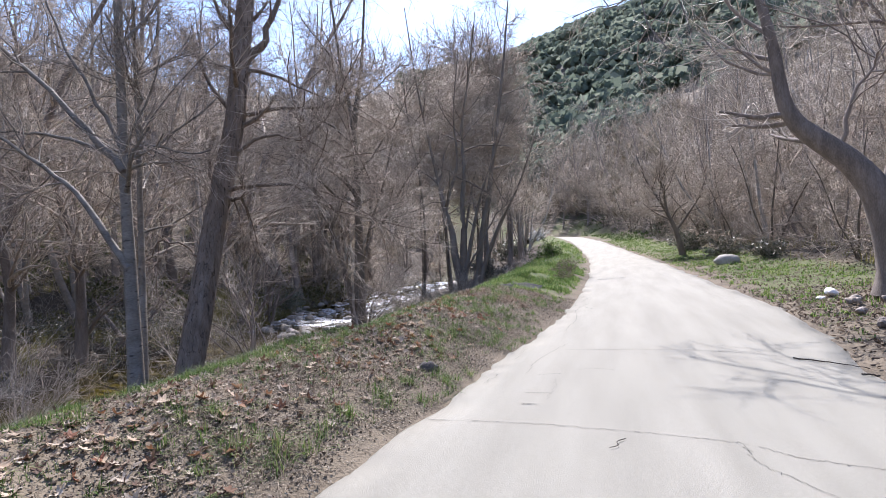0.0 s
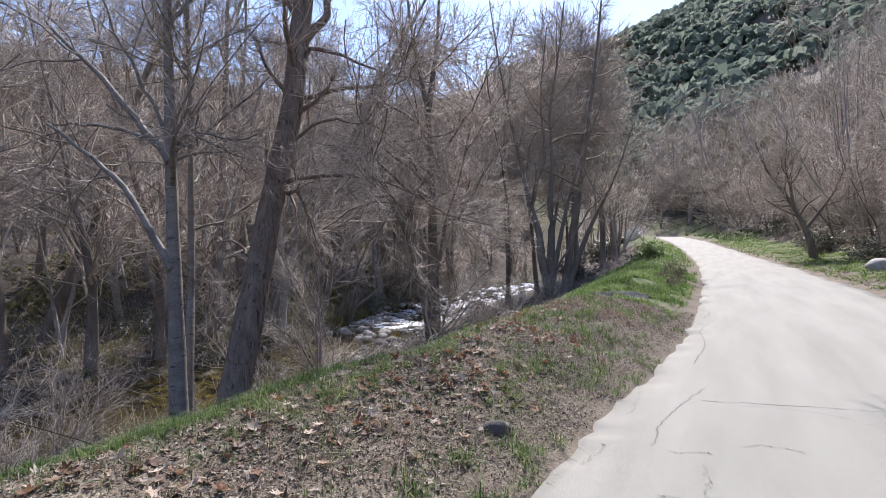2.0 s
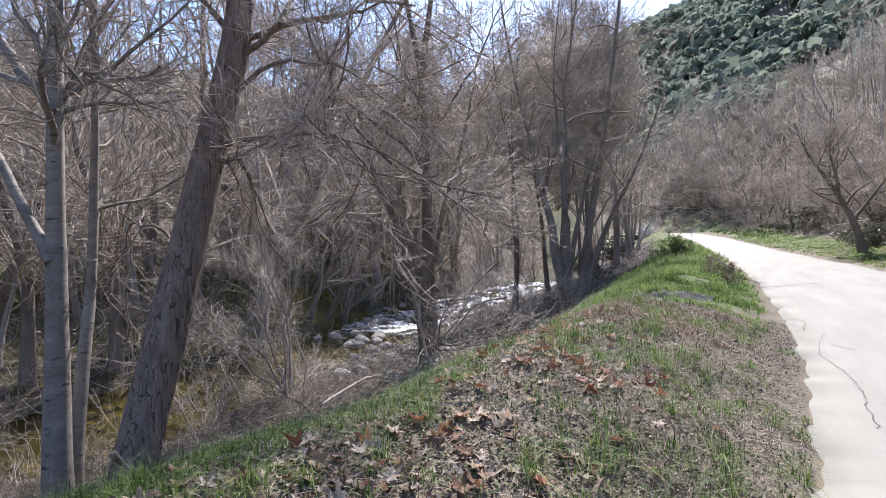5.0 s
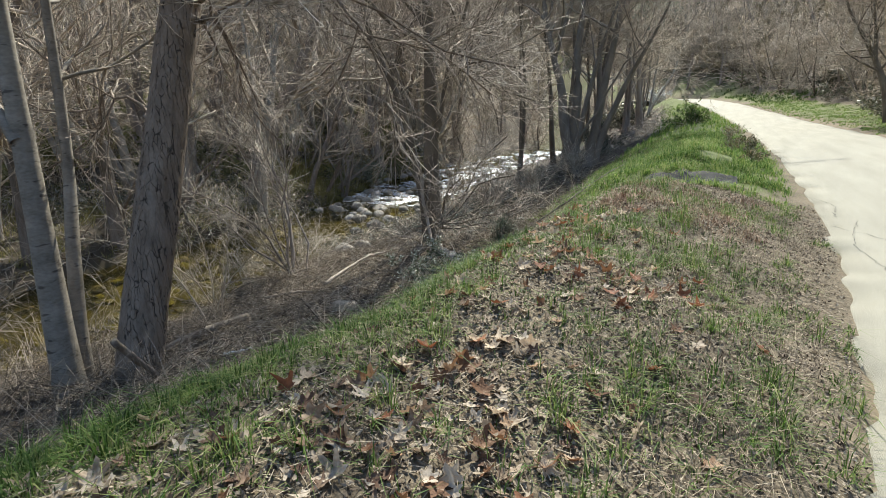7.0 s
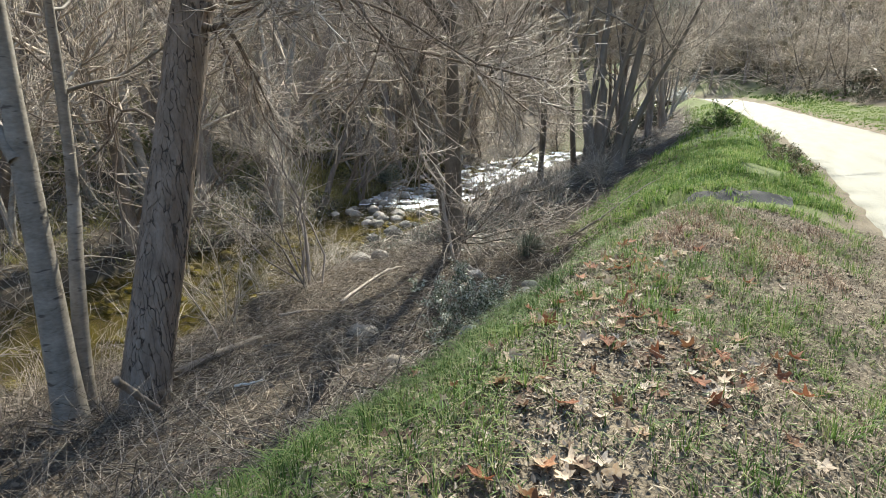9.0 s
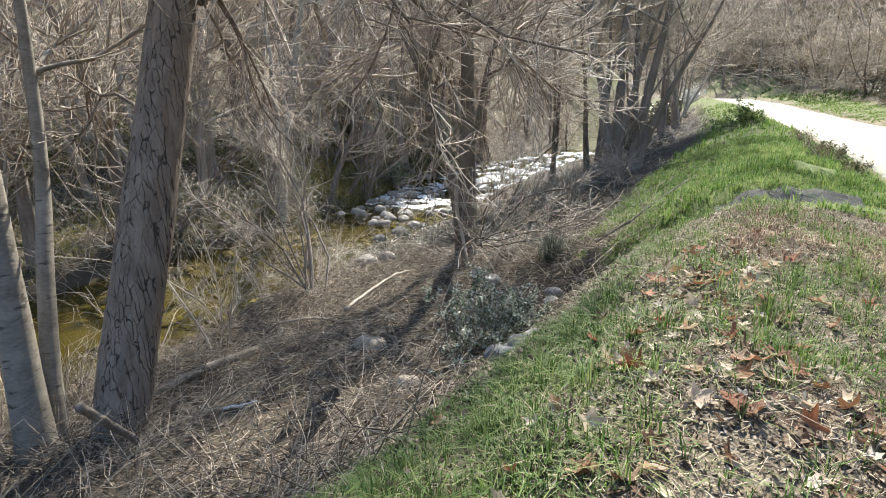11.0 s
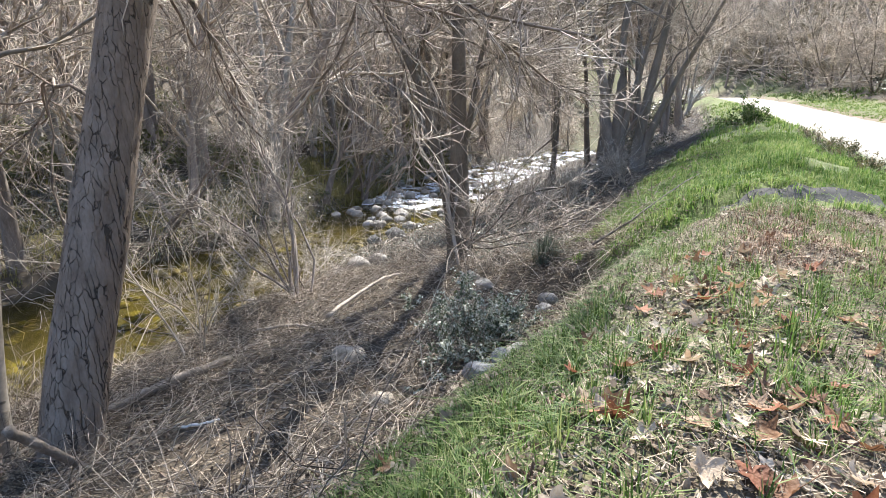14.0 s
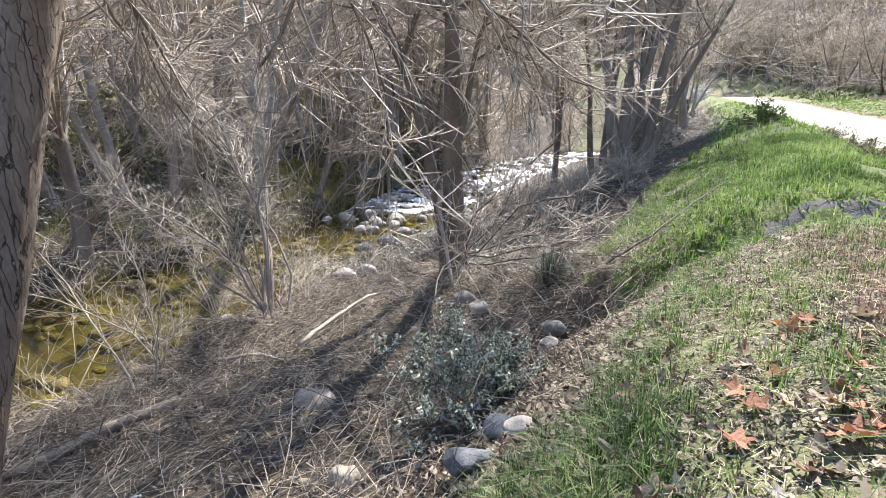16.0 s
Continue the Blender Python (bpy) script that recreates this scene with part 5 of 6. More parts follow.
# large fallen leaves, one by one
def leaf_mesh(seed, size, material):
    """A five-lobed leaf with a curled blade and a stalk."""
    rng = np.random.default_rng(seed)
    curl, fold, twist = rng.uniform(0.1, 0.6), rng.uniform(-0.2, 0.7), rng.normal() * 0.4
    th = np.linspace(-math.pi, math.pi, 26, endpoint=False)
    r = 0.42 + 0 * th
    for a, h, w in ((0, 0.58, 0.33), (1.12, 0.46, 0.3), (-1.12, 0.46, 0.3), (2.15, 0.24, 0.3), (-2.15, 0.24, 0.3)):
        a += rng.normal() * 0.08
        r = np.maximum(r, 0.42 + h * rng.uniform(0.75, 1.15) * np.clip(1 - np.abs(th - a) / w, 0, 1) ** 0.8)
    r = r * (1 - 0.55 * np.exp(-((np.abs(th) - math.pi) / 0.25) ** 2)) * rng.uniform(0.93, 1.07, 26)
    pts = [(0.0, 0.0, 0.0)]
    for ring in (0.5, 1.0):
        for a, q in zip(th, r * ring):
            x, y = q * math.sin(a), q * math.cos(a)
            pts.append((x, y, curl * (q * q) + fold * abs(x) * 0.45 + twist * x * y + rng.normal() * 0.03 * ring))
    V = np.array(pts) * size
    i = np.arange(26)
    n1 = (i + 1) % 26
    F = np.concatenate([np.stack([0 * i, 1 + i, 1 + n1], -1), np.stack([1 + i, 27 + i, 27 + n1], -1), np.stack([1 + i, 27 + n1, 1 + n1], -1)])
    stalk = np.array([[[0, -0.15, 0.0], [0.05, -0.6, 0.08], [0.1, -1.05, 0.2]]]) * size
    SV, SF = tubes(stalk, np.full((1, 3), 0.018 * size), 3)
    return mesh_of("fallen_leaf", np.concatenate([V, SV]), [F, SF + len(V)], material, smooth=True)


LEAVES = [leaf_mesh(i, 0.05 + 0.006 * i, M_LEAF) for i in range(7)] + [leaf_mesh(20 + i, 0.075, M_LEAF_RED) for i in range(2)]
rng = np.random.default_rng(91)
# the leaf drifts lie in a few heaps on the verge
heaps = [(-2.37, 6.86, 0.28, 46), (-2.6, 6.3, 0.35, 34), (-2.02, 6.75, 0.3, 22), (-1.95, 8.4, 0.2, 16), (-2.2, 8.6, 0.25, 22), (-2.58, 9.5, 0.25, 18), (-2.46, 10.1, 0.28, 24), (-2.68, 9.25, 0.3, 18),
         (-2.33, 8.64, 0.28, 26), (-2.92, 8.64, 0.22, 14), (-2.85, 9.65, 0.2, 12), (-2.8, 10.25, 0.25, 12), (-2.75, 7.8, 0.22, 12), (-2.42, 7.35, 0.28, 16), (-2.84, 3.1, 0.45, 40), (-2.5, 2.9, 0.4, 34), (-2.55, 4.0, 0.45, 40), (-2.4, 5.3, 0.4, 30), (-2.7, 5.5, 0.35, 26), (-2.6, 9.8, 0.9, 26), (-2.2, 7.6, 0.9, 24)]
for hx, hy, spread, count in heaps:
    for _ in range(round(count * 0.56)):
        x, y = hx + rng.normal() * spread, hy + rng.normal() * spread * 1.2
        red = rng.uniform() < (0.3 if 9.6 < hy < 10.4 or 8.3 < hy < 8.5 else 0.12)
        me = LEAVES[7 + rng.integers(2)] if red else LEAVES[rng.integers(7)]
        if float(left_of_road(x, y)) < 0.35:
            continue
        ob = tagged(new("fallen_leaf", me), "dry rust red sycamore leaf on the grass" if red else "dry tan sycamore leaf curled on the grass", "leaf", "fallen sycamore leaves")
        ob.matrix_basis = pose(*on_ground(x, y, 0.024), rx=float(rng.normal() * 26), ry=float(rng.normal() * 26), rz=float(rng.uniform(0, 360)))


rng = np.random.default_rng(92)
hx, hy = [], []
for a, b, spread, count in heaps:
    hx.append(a + rng.normal(size=count * 2) * spread * 1.1)
    hy.append(b + rng.normal(size=count * 2) * spread * 1.3)
hx, hy = np.concatenate(hx), np.concatenate(hy)
ok = left_of_road(hx, hy) > 0.3
V, F = flakes(rng, hx[ok], hy[ok], 0.024, 0.02)
tagged(part("leaf_litter", mesh_of("leaf_litter", V, [F], M_LITTER, smooth=False)), "drifts of broken pale leaves on the verge", "leaves", kind="stuff")


# drifts of whole leaves under the scattered ones
rng = np.random.default_rng(93)
shapes = [(np.array([v.co for v in me.vertices]), np.array([p.vertices[:] for p in me.polygons if len(p.vertices) == 3])) for me in LEAVES[:5]]
V, FF, at = [], [], 0
for a, b, spread, count in heaps + [(-2.7, 2.5, 0.5, 45), (-3.3, 3.1, 0.6, 50), (-3.6, 4.4, 0.5, 40), (-2.9, 4.2, 0.6, 50), (-3.2, 5.2, 0.5, 40), (-2.6, 5.9, 0.5, 40), (-2.1, 5.6, 0.5, 30), (-1.9, 4.6, 0.5, 24)]:
    for _ in range(int(count * (1.1 if b > 7 else 1.7))):
        x, y = a + rng.normal() * spread * 1.15, b + rng.normal() * spread * 1.3
        if float(left_of_road(x, y)) < 0.3:
            continue
        v, f = shapes[rng.integers(5)]
        m = np.array((pose(*on_ground(x, y, 0.012), rx=float(rng.normal() * 20), ry=float(rng.normal() * 20), rz=float(rng.uniform(0, 360)))).to_3x3()) * rng.uniform(0.55, 1.05)
        V.append(v @ m.T + np.array(on_ground(x, y, 0.012)))
        FF.append(f + at)
        at += len(v)
M_DRIFT = mat("drifted leaves", [(0.11, 0.062, 0.04), (0.205, 0.14, 0.094), (0.33, 0.26, 0.19), (0.48, 0.405, 0.32)], 9, 0.75, 0.3, 60, island=0.7, translucent=0.25)
tagged(part("leaf_litter", mesh_of("leaf_litter", np.concatenate(V), FF, M_DRIFT)), "drift of whole tan sycamore leaves on the verge", "leaves", kind="stuff")


# ---- rocks ----
def rock_mesh(seed, material, squash=0.65, rough=0.16, angular=0.0):
    rng = np.random.default_rng(seed)
    bm = bmesh.new()
    bmesh.ops.create_icosphere(bm, subdivisions=3, radius=1.0)
    off = Vector(rng.uniform(-50, 50, 3))
    cuts = [Vector(unit(rng.normal(size=3))) for _ in range(7)]
    for v in bm.verts:
        p = v.co.copy()
        g = 1 + rough * noise.noise(p * 1.3 + off) * 1.6 + rough * 0.4 * noise.noise(p * 3.5 + off)
        q = p * g
        if angular:
            for c in cuts:
                over = q.dot(c) - (1 - angular)
                if over > 0:
                    q -= c * over * 0.9
        v.co = Vector((q.x, q.y * 0.8, q.z * squash))
    me = bpy.data.meshes.new("rock")
    bm.to_mesh(me)
    bm.free()
    me.polygons.foreach_set("use_smooth", np.full(len(me.polygons), angular == 0.0, dtype=bool))
    me.materials.append(material)
    return me


ROCKS = [rock_mesh(i, M_ROCK, 0.6 + 0.05 * i) for i in range(5)]
SLABS = [rock_mesh(40 + i, M_SLATE, 0.45, 0.18, 0.35) for i in range(3)]


def rock(x, y, size, label, sink=0.35, me=None, rz=0, rx=0, ry=0, z=None, group=""):
    ob = tagged(new("rock", me or ROCKS[int(abs(x * 7 + y * 3)) % 5]), label, "rock", group)
    zz = (float(ground_z(x, y)) if z is None else z) + size * (0.6 - sink)
    ob.matrix_basis = pose(x, y, zz, rx, ry, rz) @ Matrix.Diagonal((size, size, size, 1))
    return ob


TAN = rock_mesh(31, mat("pale tan stone", [(0.24, 0.195, 0.14), (0.38, 0.32, 0.245), (0.5, 0.44, 0.35)], 6, 0.85, 0.6, 45), 0.6, 0.2)
rock(-4.28, 10.35, 0.21, "blue grey slate slab leaning on the slope", 0.2, SLABS[0], 62, -35, 22)
rock(-4.08, 10.68, 0.12, "pale lichen covered rock on the slope", 0.35, ROCKS[2], 20)
rock(-4.35, 10.95, 0.16, "dark grey rock beside a leafy bush", 0.25, SLABS[2], 150)
rock(-6.75, 11.55, 0.24, "pale tan boulder among dead stalks", 0.72, TAN)
rock(-5.4, 10.5, 0.13, "pale tan rock among dead stalks", 0.5, TAN)
rock(-5.02, 13.9, 0.15, "smooth blue grey river stone", 0.1)
rock(-5.0, 13.62, 0.12, "smooth grey river stone", 0.1)
rock(-4.75, 13.05, 0.13, "round tan river stone in the gully", 0.2)
rock(-6.2, 14.2, 0.15, "grey stone at the foot of a tree", 0.25)
rock(-6.6, 14.5, 0.17, "grey stone at the foot of a tree", 0.25)
rock(-10.8, 17.3, 0.26, "pale grey river stone on the bank", 0.25)
rock(-11.2, 17.0, 0.30, "brown grey river stone on the bank", 0.3)
rock(-12.75, 14.8, 0.34, "flat pale stone at the water's edge", 0.3, rz=30)
rock(-16.0, 25.6, 0.45, "rounded pale boulder standing in the creek", 0.1)
rock(-12.9, 20.9, 0.34, "pale boulder at the water's edge", 0.2)
rock(-13.4, 20.4, 0.26, "pale boulder at the water's edge", 0.2)
rock(-17.6, 17.4, 0.25, "dark wet stone in the pool", 0.2)
rock(-1.66, 6.0, 0.11, "dark brown stone half buried in the verge", 0.62, rock_mesh(55, M_DARK_STONE, 0.75, 0.25), 40)
rng = np.random.default_rng(95)
for i in range(150):
    y = rng.uniform(22.5, 52)
    c, w = np.interp(y, CREEK_Y, CREEK_X), np.interp(y, WIDE_Y, WIDE_W)
    far = rng.uniform() < 0.45
    x = c - w * rng.uniform(0.3, 1.15) if far else c + w * rng.uniform(-0.6, 1.2)
    s = float(rng.uniform(0.10, 0.30) * (1 + (y - 22) * 0.012))
    rock(float(x), float(y), s, "wet grey cobble in the creek rapids", rng.uniform(0.0, 0.4), rz=float(rng.uniform(0, 360)), z=float(water_z(y)) - 0.06, group="creek cobbles")
for i in range(40):
    y = rng.uniform(9, 22)
    c, w = np.interp(y, CREEK_Y, CREEK_X), np.interp(y, WIDE_Y, WIDE_W)
    x = c + w * rng.choice([-1, 1]) * rng.uniform(0.6, 1.15)
    rock(float(x), float(y), float(rng.uniform(0.08, 0.24)), "dull stone along the edge of the pool", 0.3, rz=float(rng.uniform(0, 360)), group="pool stones")
# algae covered stones under the water
V, FF, at = [], [], 0
base = np.array([v.co for v in rock_mesh(77, M_BED, 0.38, 0.3).vertices])
faces = np.array([p.vertices[:] for p in ROCKS[0].polygons])
rng = np.random.default_rng(96)
for i in range(190):
    y = rng.uniform(8, 27)
    c, w = np.interp(y, CREEK_Y, CREEK_X), np.interp(y, WIDE_Y, WIDE_W)
    x = c + rng.uniform(-1, 1) * w
    s = rng.uniform(0.10, 0.26)
    V.append(base * s + np.array([x, y, float(ground_z(x, y)) + 0.02]))
    FF.append(faces + at)
    at += len(base)
tagged(part("bed_stones", mesh_of("bed_stones", np.concatenate(V), FF, M_BED)), "olive algae covered stones under the water", "stones", kind="stuff")

# ---- dead wood ----
def log(name, label, ctrl, r0, r1, material, seed, sides=10, category="branch"):
    P = curve_points(ctrl, 14)
    P[1:-1] += np.random.default_rng(seed).normal(size=(12, 3)) * min(r0, 0.02) * 0.3
    V, FF = solid(P, np.linspace(r0, r1, 14), sides, seed, 0.12)
    V = np.concatenate([V, P[:1]])
    FF.append(np.array([[(i + 1) % sides, i, len(V) - 1] for i in range(sides)]))
    return tagged(part(name, mesh_of(name, V, FF, material)), label, category)


def ground_line(points, dz):
    return [on_ground(x, y, dz) for x, y in points]


log("fallen_log", "pale fallen log among dead stalks", ground_line([(-8.95, 9.3), (-8.79, 9.72), (-8.7, 10.4), (-8.62, 11.17)], 0.06), 0.05, 0.065, M_LOG, 1, category="log")
log("fallen_branch", "long bleached branch on the creek bank", ground_line([(-8.2, 12.7), (-8.35, 13.5), (-8.4, 14.4), (-8.3, 14.9)], 0.09), 0.035, 0.025, M_WOOD, 2)
log("broken_limb", "grey broken limb leaning on the foot of a tree", [(-7.31, 8.31, -0.92), (-7.36, 8.5, -1.2), (-7.4, 8.7, -1.5), (-7.44, 8.9, -1.82)], 0.04, 0.03, M_LOG, 3)
log("fallen_log", "dark log lying along the gully floor", ground_line([(-3.6, 13.4), (-4.2, 13.45), (-4.9, 13.62), (-5.8, 13.6)], 0.05), 0.08, 0.06, M_FURROW, 4, category="log")
log("fallen_branch", "thin dead branch on the green bank", ground_line([(-4.6, 14.6), (-4.1, 14.9), (-3.7, 15.6), (-3.4, 16.3)], 0.12), 0.018, 0.006, M_BARK, 5)
log("fallen_branch", "bleached splinter of wood below the bank", ground_line([(-7.25, 9.6), (-7.05, 9.75), (-6.97, 9.83)], 0.03), 0.014, 0.010, M_WHITE, 6)
log("fallen_branch", "grey branch across the dead stalks", ground_line([(-9.3, 12.2), (-8.7, 12.4), (-8.0, 12.2)], 0.10), 0.03, 0.015, M_WOOD, 7)
road_line = lambda pts, dz=0.012: [(x, y, float(road_surface(x, y)) + dz) for x, y in pts]
log("stick", "dark thin stick on the road", road_line([(2.36, 7.6), (2.6, 7.5), (2.8, 7.42), (3.0, 7.3)]), 0.009, 0.004, M_FURROW, 8)
log("stick", "short dark stick on the road", road_line([(2.82, 7.02), (2.9, 7.0), (2.97, 6.99)]), 0.009, 0.008, M_FURROW, 9)
log("twig", "small crooked dark twig on the road", road_line([(0.44, 4.52), (0.38, 4.45), (0.39, 4.38), (0.33, 4.32)]), 0.003, 0.002, M_FURROW, 10)
rng = np.random.default_rng(97)
for i in range(16):
    x, y = rng.uniform(4.1, 6.2), rng.uniform(8.5, 13)
    a = rng.uniform(0, 6.28)
    d = rng.uniform(0.12, 0.35)
    log("bark_chunk", "grey brown chunk of rotten wood on the verge", [on_ground(x, y, 0.05), on_ground(x + d * math.cos(a) * 0.5, y + d * math.sin(a) * 0.5, 0.07), on_ground(x + d * math.cos(a), y + d * math.sin(a), 0.05)], 0.07, 0.05, M_BARK if i % 3 else M_WOOD, 100 + i, 7, "wood")
rock(4.6, 13.2, 0.16, "white lump of broken concrete on the verge", 0.1, rock_mesh(88, M_WHITE, 0.6, 0.2, 0.3), 40, 30)
rock(4.3, 12.9, 0.12, "white lump of broken concrete on the verge", 0.3, rock_mesh(89, M_WHITE, 0.4, 0.2, 0.3), 80)
rock(4.7, 24.5, 0.45, "pale flat boulder on the grass verge", 0.35)


# ---- road details ----
def ribbon(name, label, pts, width, material, zfun, seed, lift=0.004, category="crack"):
    """A thin ragged strip that lies on a surface."""
    P = curve_points([(x, y, 0) for x, y in pts], 70)
    rng = np.random.default_rng(seed)
    P[:, :2] += np.cumsum(rng.normal(size=(70, 2)) * 0.006, axis=0) * 0.8 + rng.normal(size=(70, 2)) * 0.008
    T = unit(np.gradient(P, axis=0))
    N = np.stack([-T[:, 1], T[:, 0], np.zeros(70)], -1)
    w = width * (0.4 + 1.1 * rng.uniform(size=70))[:, None]
    A, B = P - N * w, P + N * w
    for Q in (A, B):
        Q[:, 2] = zfun(Q[:, 0], Q[:, 1]) + lift
    V = np.concatenate([A, B])
    i = np.arange(69)
    return tagged(part(name, mesh_of(name, V, [np.stack([i, i + 1, i + 71, i + 70], -1)], material)), label, category, kind="structure")


ribbon("crack", "crack across the asphalt", [(-1.2, 4.74), (-0.02, 4.74), (0.82, 4.71), (1.3, 4.66)], 0.0026, M_CRACK, road_surface, 1)
ribbon("crack", "crack across the asphalt", [(1.33, 4.6), (1.6, 4.46), (2.05, 4.43), (2.7, 4.35)], 0.0026, M_CRACK, road_surface, 2)
ribbon("crack", "crack across the asphalt", [(-0.3, 7.69), (0.96, 7.78), (1.8, 7.8), (2.5, 7.66), (3.3, 7.5)], 0.003, M_CRACK, road_surface, 3)
ribbon("crack", "crack along the road edge", [(-0.42, 9.2), (-0.30, 10.4), (-0.36, 11.6), (-0.2, 12.8)], 0.0026, M_CRACK, road_surface, 4)
ribbon("crack", "crack along the road edge", [(-0.5, 12.5), (-0.25, 12.2), (-0.05, 11.9)], 0.0026, M_CRACK, road_surface, 5)
ribbon("crack", "crack along the road edge", [(-0.55, 14.6), (-0.3, 13.7), (-0.33, 13.0)], 0.003, M_CRACK, road_surface, 6)
ribbon("crack", "thin crack in the asphalt", [(-0.6, 6.4), (-0.45, 7.4), (-0.2, 8.2)], 0.002, M_CRACK, road_surface, 7)
ribbon("crack", "thin crack in the asphalt", [(1.25, 4.6), (1.35, 4.2), (1.6, 3.9)], 0.002, M_CRACK, road_surface, 8)

for i, pts in enumerate([[(0.06, 7.61), (0.54, 7.64), (1.01, 7.41), (1.28, 7.47)], [(-0.02, 6.58), (0.18, 6.64), (0.4, 6.58)], [(-0.49, 6.35), (-0.34, 6.36), (-0.2, 6.34)], [(-0.25, 6.16), (-0.22, 5.84), (-0.24, 5.49)],
                         [(-0.86, 7.82), (-0.82, 7.41), (-0.81, 7.11)], [(-0.99, 5.96), (-0.95, 6.17), (-0.92, 6.33)], [(-0.47, 5.63), (-0.29, 5.63)], [(-0.46, 5.27), (-0.33, 5.29)]]):
    ribbon("crack", "hairline crack in the worn asphalt", pts if len(pts) > 2 else [pts[0], ((pts[0][0] + pts[1][0]) / 2, pts[0][1] + 0.01), pts[1]], 0.0012, M_CRACK, road_surface, 20 + i)

# old asphalt drain chute from the road down the bank
cs = np.linspace(0, 1, 26)
cx = -1.45 - 1.5 * cs
cy = 13.85 - 0.2 * cs
wv = np.linspace(-1, 1, 7)
half = 0.40 + 0.12 * vnoise(cs * 3, cs * 0, 0.3, 8)
X = cx[:, None] + 0 * wv
Y = cy[:, None] + half[:, None] * wv
Z = ground_z(X, Y, False) + 0.035 - 0.03 * (1 - wv ** 2)
X, Y, Z = (np.concatenate([q[:, :1], q, q[:, -1:]], 1) for q in (X, Y, Z))
Z[:, 0] -= 0.14
Z[:, -1] -= 0.14
i = np.arange(X.size).reshape(X.shape)
F = np.stack([i[:-1, :-1], i[:-1, 1:], i[1:, 1:], i[1:, :-1]], -1).reshape(-1, 4)
tagged(part("drain_chute", mesh_of("drain_chute", np.stack([X, Y, Z], -1).reshape(-1, 3), [F], M_CHUTE)), "old dark asphalt drain chute sunk in the bank", "drain", kind="structure")


# ---- leafy bushes ----
M_PALE_LEAF = mat("pale grey green leaves", [(0.06, 0.08, 0.04), (0.19, 0.22, 0.145), (0.52, 0.54, 0.46)], 2, 0.45, 0, 20, island=0.9, translucent=0.3, spec=0.5)
def leafy_bush(name, label, base, size, n, leaf, material, seed, stems=24):
    rng = np.random.default_rng(seed)
    ob = tagged(new(name), label, "bush")
    ob.location = base
    d = unit(rng.normal(size=(stems, 3)) * np.array([0.6, 0.6, 0.25]) + np.array([0, 0, 0.8]))
    L = rng.uniform(0.6, 1.0, stems)[:, None] * np.array(size)
    P = [rng.normal(size=(stems, 3)) * np.array([0.15, 0.15, 0.0]) * size[0]]
    for s in range(4):
        d = unit(d + rng.normal(size=(stems, 3)) * 0.18)
        P.append(P[-1] + d * L / 4)
    P = np.stack(P, 1)
    R = np.full((stems, 5), 0.004 + 0.004 * size[2]) * np.linspace(1, 0.4, 5)
    P2, R2 = spawn(rng, P, R, stems * 7, (0.2, 1.0), (0.12 * size[2], 0.4 * size[2]), (20, 70), 4, 0.2, 0.03, 0.7, 0.5)
    v, f = join([tubes(P, R, 4), tubes(P2, np.maximum(R2, 0.002), 3, True)])
    tagged(part("woody_base", mesh_of("woody_base", v, f, M_TWIG), ob), kind="stuff")
    k = rng.integers(0, len(P2), n)
    t = rng.uniform(0, 2.99, n)
    j = t.astype(int)
    c = P2[k, j] * (1 - (t - j))[:, None] + P2[k, j + 1] * (t - j)[:, None] + rng.normal(size=(n, 3)) * leaf * 0.9
    c[:, 2] = np.maximum(c[:, 2], 0.02)
    a = unit(rng.normal(size=(n, 3)))
    b = unit(np.cross(a, rng.normal(size=(n, 3))))
    s = (leaf * rng.uniform(0.6, 1.3, n))[:, None]
    V = np.stack([c - a * s, c + b * s * 0.45, c + a * s, c - b * s * 0.45], 1).reshape(-1, 3)
    i = (np.arange(n) * 4)[:, None]
    tagged(part("foliage", mesh_of("foliage", V, [np.concatenate([i + [0, 1, 2], i + [0, 2, 3]])], material, smooth=False), ob), kind="stuff")
    return ob


leafy_bush("bush", "low grey green bush with small leaves", on_ground(-5.05, 11.5), (0.95, 0.95, 1.0), 6500, 0.02, M_PALE_LEAF, 1)
leafy_bush("bush", "low grey green bush with small leaves", on_ground(-4.75, 11.85), (0.7, 0.7, 0.55), 3000, 0.02, M_PALE_LEAF, 2)
leafy_bush("bush", "yellow green bush at the road edge", on_ground(-3.2, 30.5), (1.1, 1.1, 1.1), 2200, 0.045, M_GRASS_SHADED, 3)
for i, (x, y, s) in enumerate([(-1.25, 16.6, 0.5), (-1.15, 17.6, 0.6), (-1.45, 18.5, 0.7), (-1.2, 19.5, 0.75), (-1.6, 20.5, 0.8), (-1.3, 21.8, 0.8), (-1.7, 23.2, 0.9), (-1.5, 25.0, 0.9)]):
    leafy_bush("weed", "tall dark weeds at the road edge", on_ground(x, y), (s * 0.55, s * 0.55, s * 0.5), 420, 0.022, M_WEED, 40 + i, 12)
leafy_bush("bush", "dark evergreen bush beside the creek bank", on_ground(-8.2, 36), (1.6, 1.6, 1.9), 2600, 0.07, M_BRAMBLE, 6)
leafy_bush("bush", "dark evergreen bush beside the road", on_ground(-10.3, 58), (2.4, 2.4, 3.0), 2600, 0.12, M_BRAMBLE, 7)
leafy_bush("bush", "pale flowering bush at the bend of the road", on_ground(-10.6, 80), (1.8, 1.8, 2.4), 1500, 0.12, M_WHITE, 8)
leafy_bush("bush", "dark evergreen bush under bare trees", on_ground(7.8, 44), (2.2, 2.2, 2.4), 2400, 0.11, M_BRAMBLE, 9)
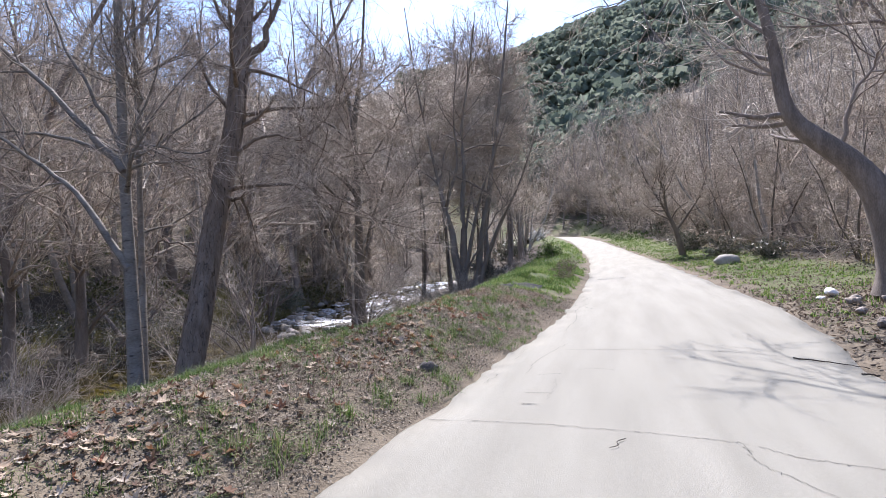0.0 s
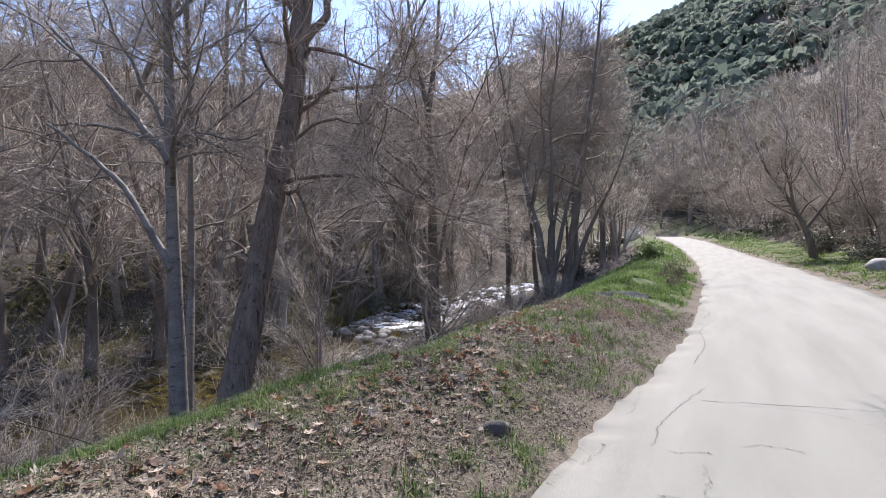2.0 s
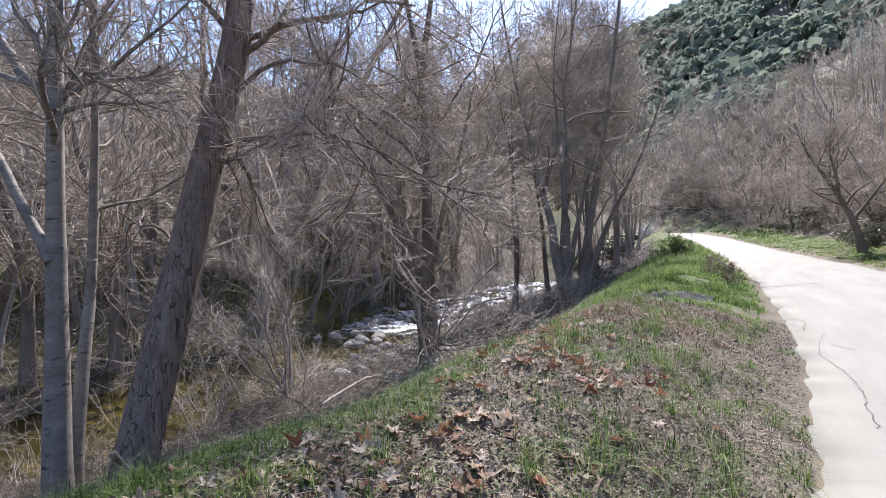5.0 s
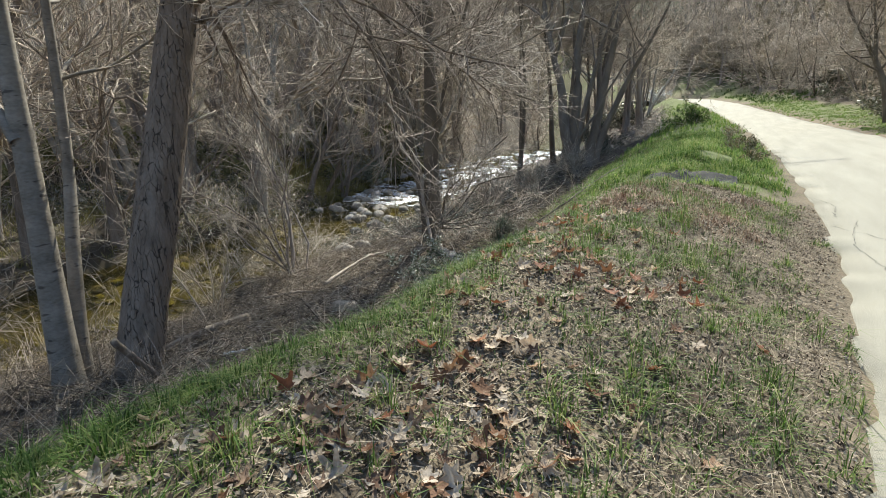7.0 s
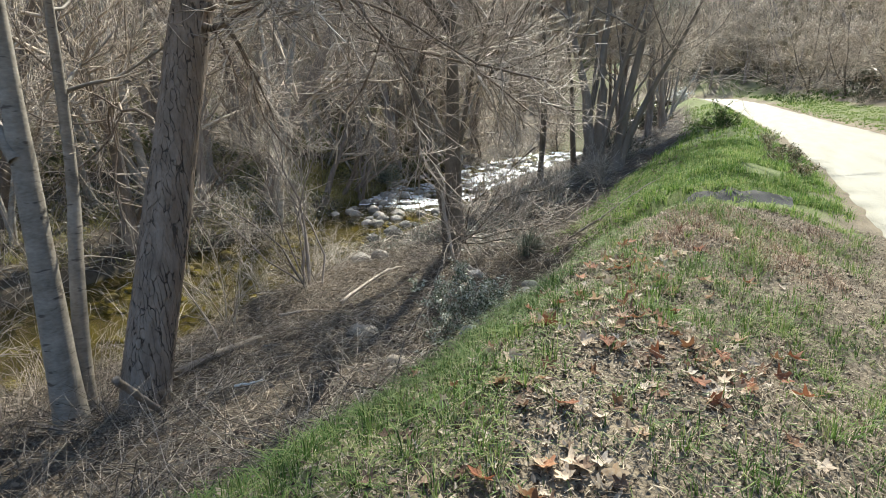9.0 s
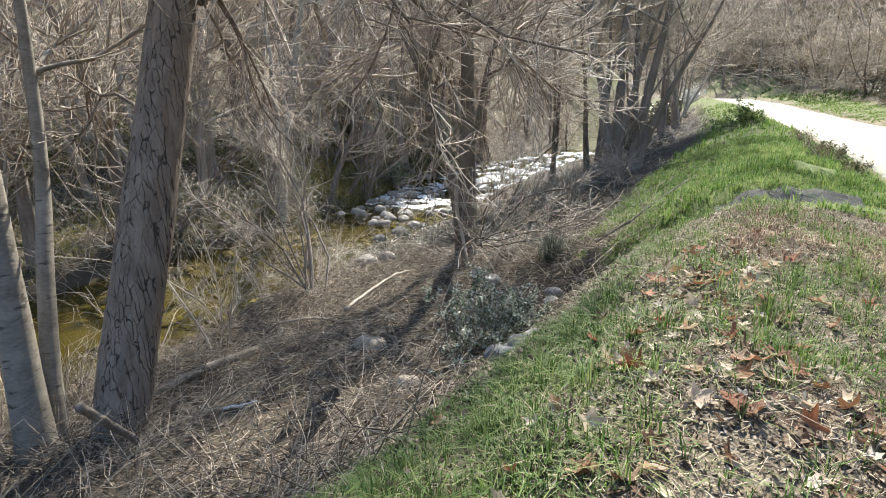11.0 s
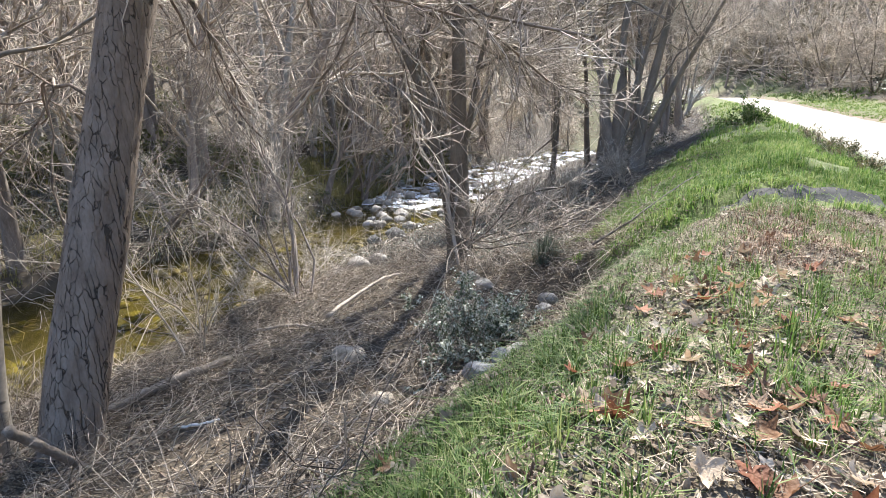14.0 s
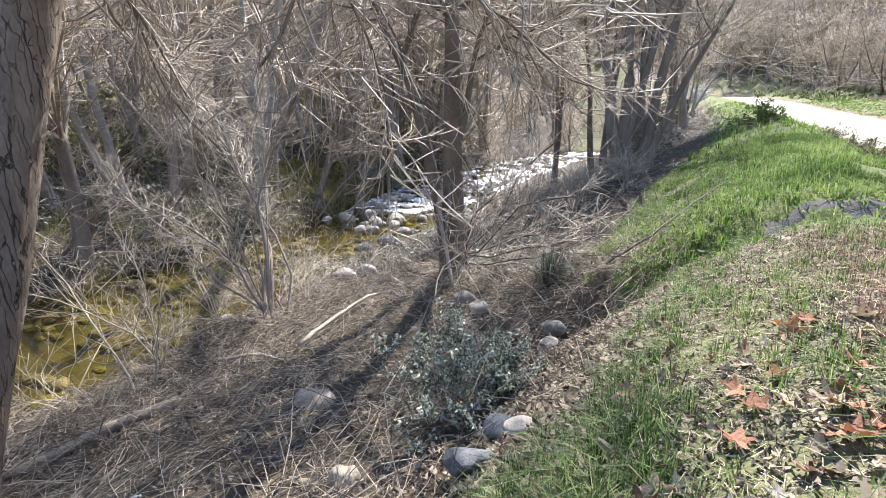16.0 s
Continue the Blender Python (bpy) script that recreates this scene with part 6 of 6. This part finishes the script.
leafy_bush("bush", "dark evergreen bush under bare trees", on_ground(6.2, 62), (2.4, 2.4, 2.6), 2400, 0.13, M_BRAMBLE, 10)
leafy_bush("bush", "dark evergreen bush under bare trees", on_ground(5.0, 38.5), (1.9, 1.9, 1.5), 2600, 0.075, M_BRAMBLE, 11)
for i, (x, y, s) in enumerate([(6.1, 24.5, 1.0), (5.4, 29.5, 1.2), (5.4, 45.5, 1.6), (4.5, 53.5, 1.7)]):
    leafy_bush("bush", "dark evergreen bush at the edge of the wood", on_ground(x, y), (s, s, s), 1500, 0.06, M_BRAMBLE, 60 + i, 16)
leafy_bush("bush", "pale green bush on the far creek bank", on_ground(-22.5, 33.5), (1.5, 1.5, 2.0), 2200, 0.07, M_IVY, 12)


# ---- hillside scrub ----
def hillside(name, label, n, az, rho, size, per, leaf, material, seed, squash=0.75, thin=1.0):
    """Rounded shrubs of many leaf clumps, spread over a sector of the hills."""
    rng = np.random.default_rng(seed)
    a, r = np.radians(rng.uniform(*az, n)), np.sqrt(rng.uniform(rho[0] ** 2, rho[1] ** 2, n))
    x, y = r * np.sin(a), r * np.cos(a)
    ex = edge_x(y)
    ok = ((x < ex - 8) | (x > ex + 4 + 5.5) | (y > 135)) & ~in_creek(x, y)
    x, y, n = x[ok], y[ok], int(ok.sum())
    s = rng.uniform(size[0], size[1], n)
    c = np.stack([x, y, ground_z(x, y, False) + s * 0.3], -1)
    d = unit(rng.normal(size=(n, per, 3)))
    d[:, :, 2] = np.abs(d[:, :, 2]) * 1.1 - 0.15
    lump = 0.75 + 0.25 * np.sin(d[:, :, :1] * 5 + np.arange(n)[:, None, None]) * np.cos(d[:, :, 1:2] * 4)
    p = c[:, None] + d * (s[:, None, None] * lump) * np.array([1, 1, squash])
    p = p.reshape(-1, 3)
    m = len(p)
    q = unit(rng.normal(size=(m, 3)))
    w = unit(np.cross(q, unit(d.reshape(-1, 3) + 0.5 * rng.normal(size=(m, 3)))))
    q = np.cross(w, unit(d.reshape(-1, 3) + 0.4 * rng.normal(size=(m, 3))))
    ls = np.repeat(s, per)[:, None] * leaf * rng.uniform(0.6, 1.3, m)[:, None]
    if thin < 1:
        q = unit(d.reshape(-1, 3) + 0.5 * rng.normal(size=(m, 3)) + np.array([0, 0, 0.5]))
        w = unit(np.cross(q, rng.normal(size=(m, 3)))) * thin
    V = np.stack([p - q * ls, p + w * ls, p + q * ls, p - w * ls], 1).reshape(-1, 3)
    i = (np.arange(m) * 4)[:, None]
    return tagged(part(name, mesh_of(name, V, [np.concatenate([i + [0, 1, 2], i + [0, 2, 3]])], material, smooth=False)), label, "shrubs", kind="stuff")


hillside("chaparral", "dense green chaparral on the far hill", 2300, (-22, 34), (130, 430), (3.0, 6.5), 40, 0.30, M_SHRUB, 201)
hillside("brush", "leafless brush on the hillside across the creek", 900, (-105, -20), (46, 190), (1.4, 3.4), 42, 0.6, M_BRUSH, 202, 1.1, 0.09)
hillside("brush", "leafless brush on the slope beside the road", 1300, (0, 50), (52, 135), (0.9, 2.6), 42, 0.45, M_BRUSH, 203, 1.2, 0.05)
hillside("brush", "leafless brush at the end of the valley", 420, (-30, 6), (96, 150), (1.5, 3.2), 40, 0.6, M_BRUSH, 204, 1.2, 0.10)

hillside("brush", "leafless brush where the valley closes", 700, (-11, 14), (84, 128), (1.0, 2.6), 50, 0.5, M_BRUSH, 206, 1.3, 0.12)
hillside("scrub", "olive green scrub across the creek", 340, (-80, -28), (30, 75), (0.6, 1.7), 150, 0.075, M_OLIVE, 207, 0.8)

# white flakes on the rapids: broken water, and sun glints painted as white
rng = np.random.default_rng(205)
x, y = scatter(rng, 60000, (-24, -13), (26.5, 60), lambda x, y: (np.abs(x - np.interp(y, CREEK_Y, CREEK_X)) < np.interp(y, WIDE_Y, WIDE_W) * 0.95) * smooth01((vnoise(x, y, 0.9, 14) - 0.45) / 0.2))
V, F = flakes(rng, x, y, 0.085, 0.0)
V[:, 2] = water_height(V[:, 0], V[:, 1]) + 0.03 + rng.uniform(0, 0.05, len(V))
tagged(part("white_water", mesh_of("white_water", V, [F], M_GLINT)), "white flakes for broken water and sun glints on the creek rapids", "water", kind="stuff")
